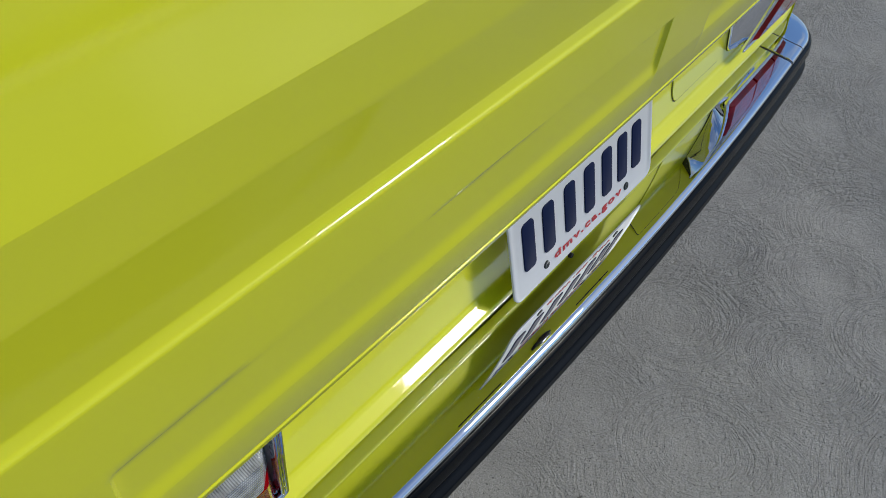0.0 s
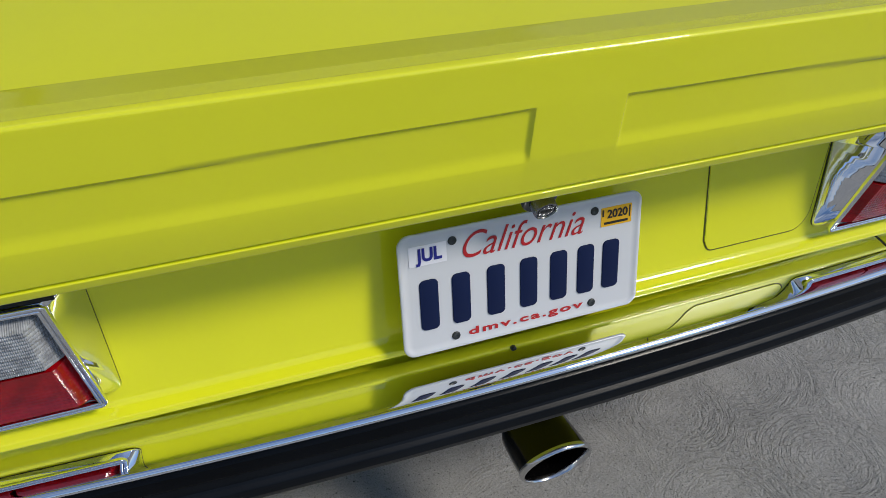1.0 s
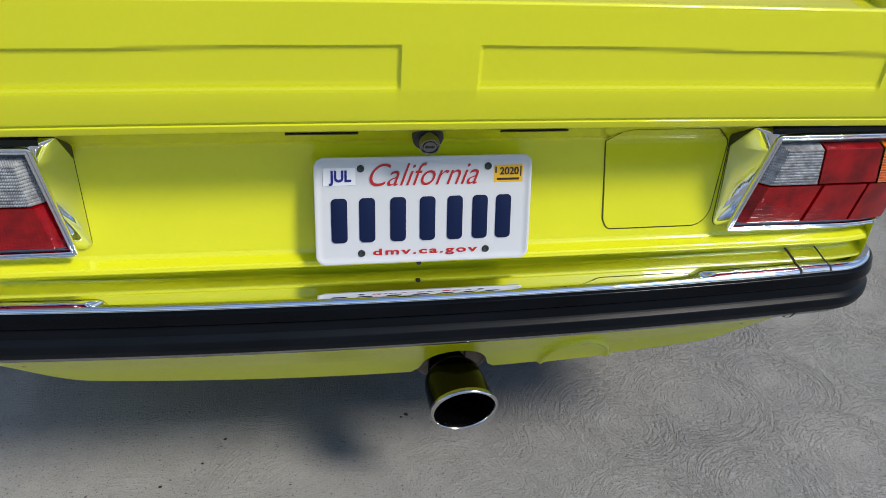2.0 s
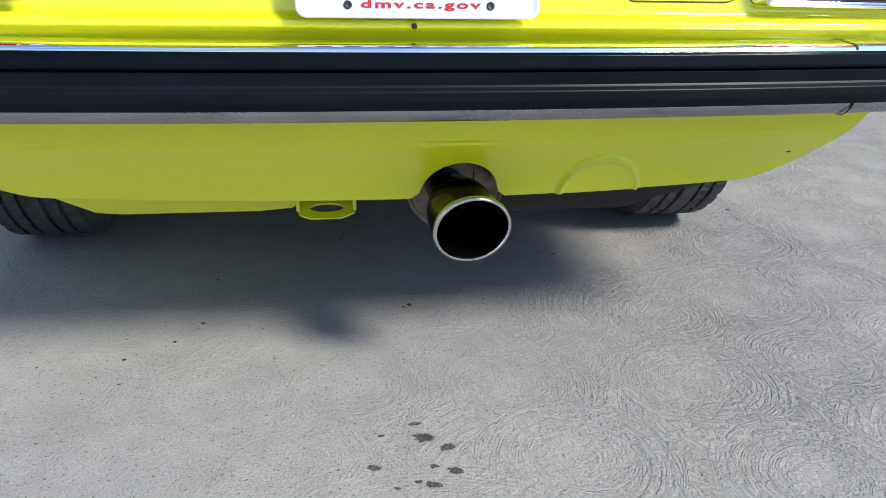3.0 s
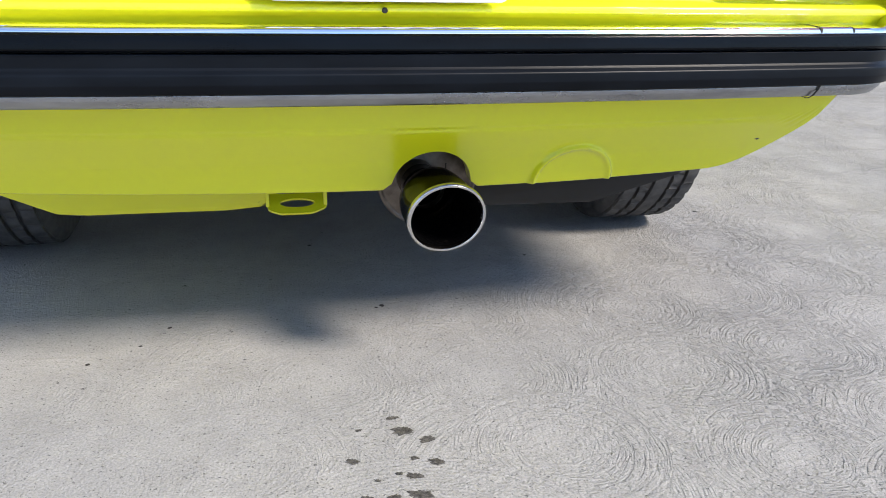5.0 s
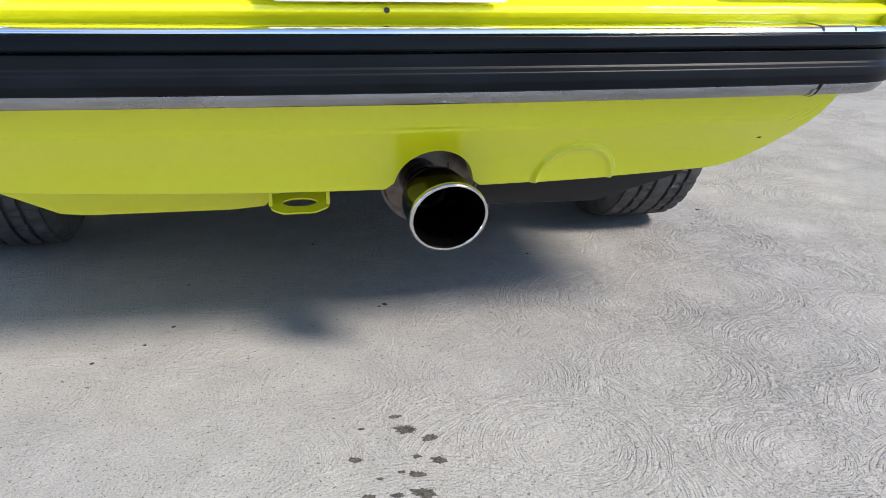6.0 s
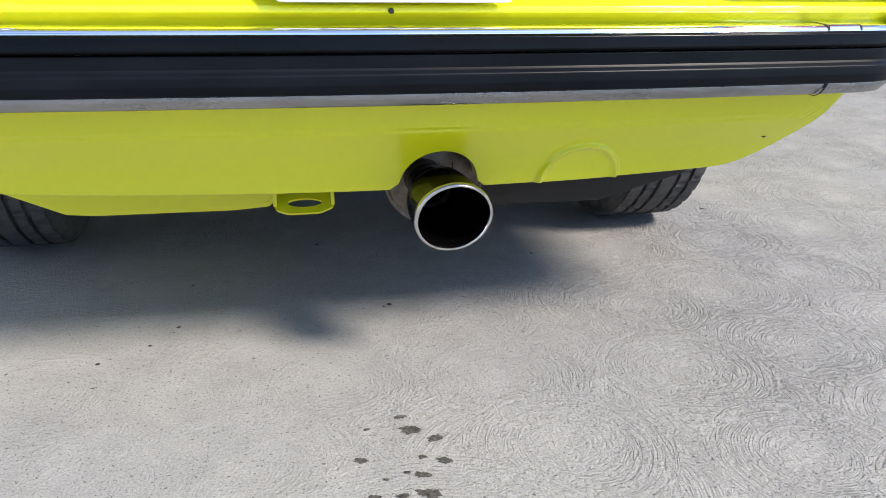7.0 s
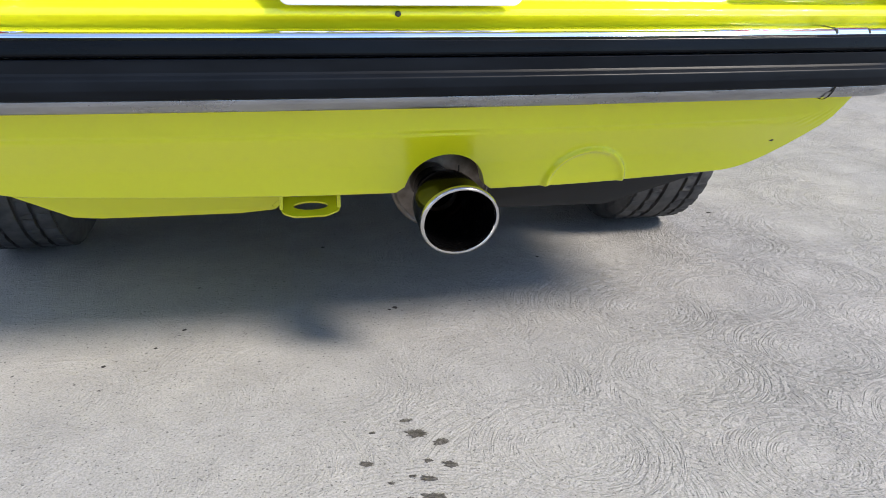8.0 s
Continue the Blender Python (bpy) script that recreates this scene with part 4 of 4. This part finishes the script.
# ---- the rest of the shell ----
def make_shell():
    """Cabin, bonnet and flanks ahead of the boot."""
    top = [(0.70, 0.930), (1.02, 0.955), (1.45, 1.225), (1.75, 1.285), (2.20, 1.275), (2.85, 0.935), (3.30, 0.90), (3.85, 0.80), (4.00, 0.66)]
    rows = []
    for y, z in top:
        cabin = smooth(0.96, 1.3, z)
        w = 0.735 - 0.17 * cabin
        rows.append([(x * w, y, z - 0.035 * x * x - 0.02 * x ** 8) for x in [i / 12 - 1 for i in range(25)]])
    cpart("roof_and_bonnet", sheet(rows), PAINT, smooth=25)
    for s in (-1, 1):
        rows = []
        for y in (1.7, 2.2, 2.85, 3.3, 3.85, 4.0):
            w = HALF - 0.05 * smooth(3.2, 4.0, y)
            zt = 0.90 - 0.24 * smooth(3.2, 4.0, y)
            rows.append([(s * x, y, z) for x, z in ((w - 0.04, zt), (w, 0.80 - 0.2 * smooth(3.2, 4, y)), (w + 0.012, 0.60), (w, 0.42), (w - 0.03, 0.24))])
        cpart("flank", sheet(rows), PAINT)
        rows = [[(s * 0.74, y, zb), (s * (0.735 - 0.17 * smooth(0.96, 1.3, zt)), y, zt)] for y, zb, zt in ((1.0, 0.90, 0.94), (1.45, 0.90, 1.19), (1.75, 0.90, 1.25), (2.2, 0.90, 1.24), (2.85, 0.90, 0.92))]
        cpart("side_window", sheet(rows), GLASS)
    rows = [[(x * (0.63 - 0.07 * t), 1.06 + 0.36 * t, 0.999 + 0.226 * t - 0.035 * x * x) for x in (-1, -0.5, 0, 0.5, 1)] for t in (0, 0.5, 1)]
    cpart("rear_window", sheet(rows), GLASS)
    rows = [[(x, 4.0, z) for x in (-0.72, -0.3, 0.3, 0.72)] for z in (0.30, 0.66)]
    cpart("nose", sheet(rows), PAINT)


make_shell()


# ---- damp spots on the concrete ----
def make_drops():
    """Blots with ragged edges, longer across than along the drive."""
    for x, y, r in ((-0.002, -0.115, 0.0105), (0.029, -0.14, 0.0085), (-0.058, -0.104, 0.003), (-0.074, -0.172, 0.0068), (0.03, -0.191, 0.0078), (-0.01, -0.081, 0.0055), (-0.003, -0.216, 0.007), (-0.0, -0.253, 0.012), (-0.031, -0.252, 0.0062), (-0.065, -0.249, 0.0055), (-0.021, -0.208, 0.0036), (0.003, -0.179, 0.0042), (-0.047, -0.217, 0.003)):
        bm = bmesh.new()
        rings = []
        for f, z in ((1.0, 0.0006), (0.93, 0.0012), (0.55, 0.0013)):
            ring = []
            for k in range(64):
                a = 2 * math.pi * k / 64
                c, d = math.cos(a), math.sin(a)
                q = 1 + 0.55 * noise.noise(Vector((x * 57 + 0.8 * c, y * 57 + 0.8 * d, 0.3))) + 0.60 * noise.noise(Vector((x * 91 + 3.2 * c, y * 91 + 3.2 * d, 4.1))) + 0.22 * noise.noise(Vector((9 * c, 9 * d, x * 70)))
                ring.append(bm.verts.new((x + 1.15 * r * q * f * c, y + 0.80 * r * q * f * d, z)))
            rings.append(ring)
        for p, q in zip(rings[:-1], rings[1:]):
            for k in range(64):
                bm.faces.new((p[k], p[(k + 1) % 64], q[(k + 1) % 64], q[k]))
        bm.faces.new(rings[-1])
        d = part("damp_spot", bm, DAMP, None, smooth=0)
        tagged(d, "dark damp spot on grey concrete", "stain", "damp spots behind the car")


make_drops()


def make_grit():
    """Dark crumbs lying on the concrete."""
    for i, (x, y, r) in enumerate(((0.028, 0.3, 0.007), (0.017, 0.294, 0.004), (0.365, 0.519, 0.0045), (-0.081, 0.651, 0.005), (-0.324, 0.453, 0.004), (0.893, 0.766, 0.006), (-0.332, 0.265, 0.005), (-0.37, 0.202, 0.0045), (-0.439, 0.15, 0.005), (-0.157, 0.27, 0.003))):
        bm = bmesh.new()
        bmesh.ops.create_icosphere(bm, subdivisions=2, radius=0.72 * r)
        for v in bm.verts:
            k = 0.7 + 0.7 * noise.noise(v.co * 210 + Vector((i * 3.1, 0, 0)))
            v.co = Vector((v.co.x * k * 1.3, v.co.y * k, v.co.z * k * 0.35))
        low = min(v.co.z for v in bm.verts)
        bmesh.ops.translate(bm, verts=bm.verts[:], vec=(x, y, -low - 0.0003))
        tagged(part("crumb", bm, CRUMB, None, smooth=0), "small dark crumb lying on grey concrete", "debris", "crumbs on the driveway")


make_grit()


# ---- house wall and gutter seen in reflections; two unseen walls added to shape light ----
def make_surroundings():
    # unseen dark wall, added so the bumper has something dark to reflect
    bm = bmesh.new()
    box(bm, -9, 7.5, -7.3, -7.0, 0, 0.7)
    tagged(part("reflection_wall_south", bm, DARKWALL, None, smooth=0), "unseen dark wall added for dark reflections", "wall", kind="structure")
    # unseen wall, added to bounce sunlight onto the car's left side
    bm = bmesh.new()
    box(bm, -4.9, -4.6, -6.9, 5.1, 0, 0.9)
    tagged(part("bounce_wall_west", bm, PALE, None, smooth=0), "unseen grey wall added to bounce sunlight", "wall", kind="structure")
    bm = bmesh.new()
    box(bm, -9, 9, 5.2, 5.5, 0, 5.55)
    tagged(part("wall_north", bm, HOUSE, None, smooth=0), "plain grey wall in front of the car", "wall", kind="structure")
    bm = bmesh.new()
    box(bm, -9, 9, 5.05, 5.197, 5.17, 5.24, 0.01)
    tagged(part("trim", bm, TRIM, None, smooth=0), "white gutter along the grey wall", "gutter", kind="structure")


make_surroundings()

# the car stands a touch askew on the drive
ASKEW = Matrix.Rotation(radians(0.4), 4, "Z")
car.matrix_basis = ASKEW @ Matrix.Translation((0, 0.75, 0))
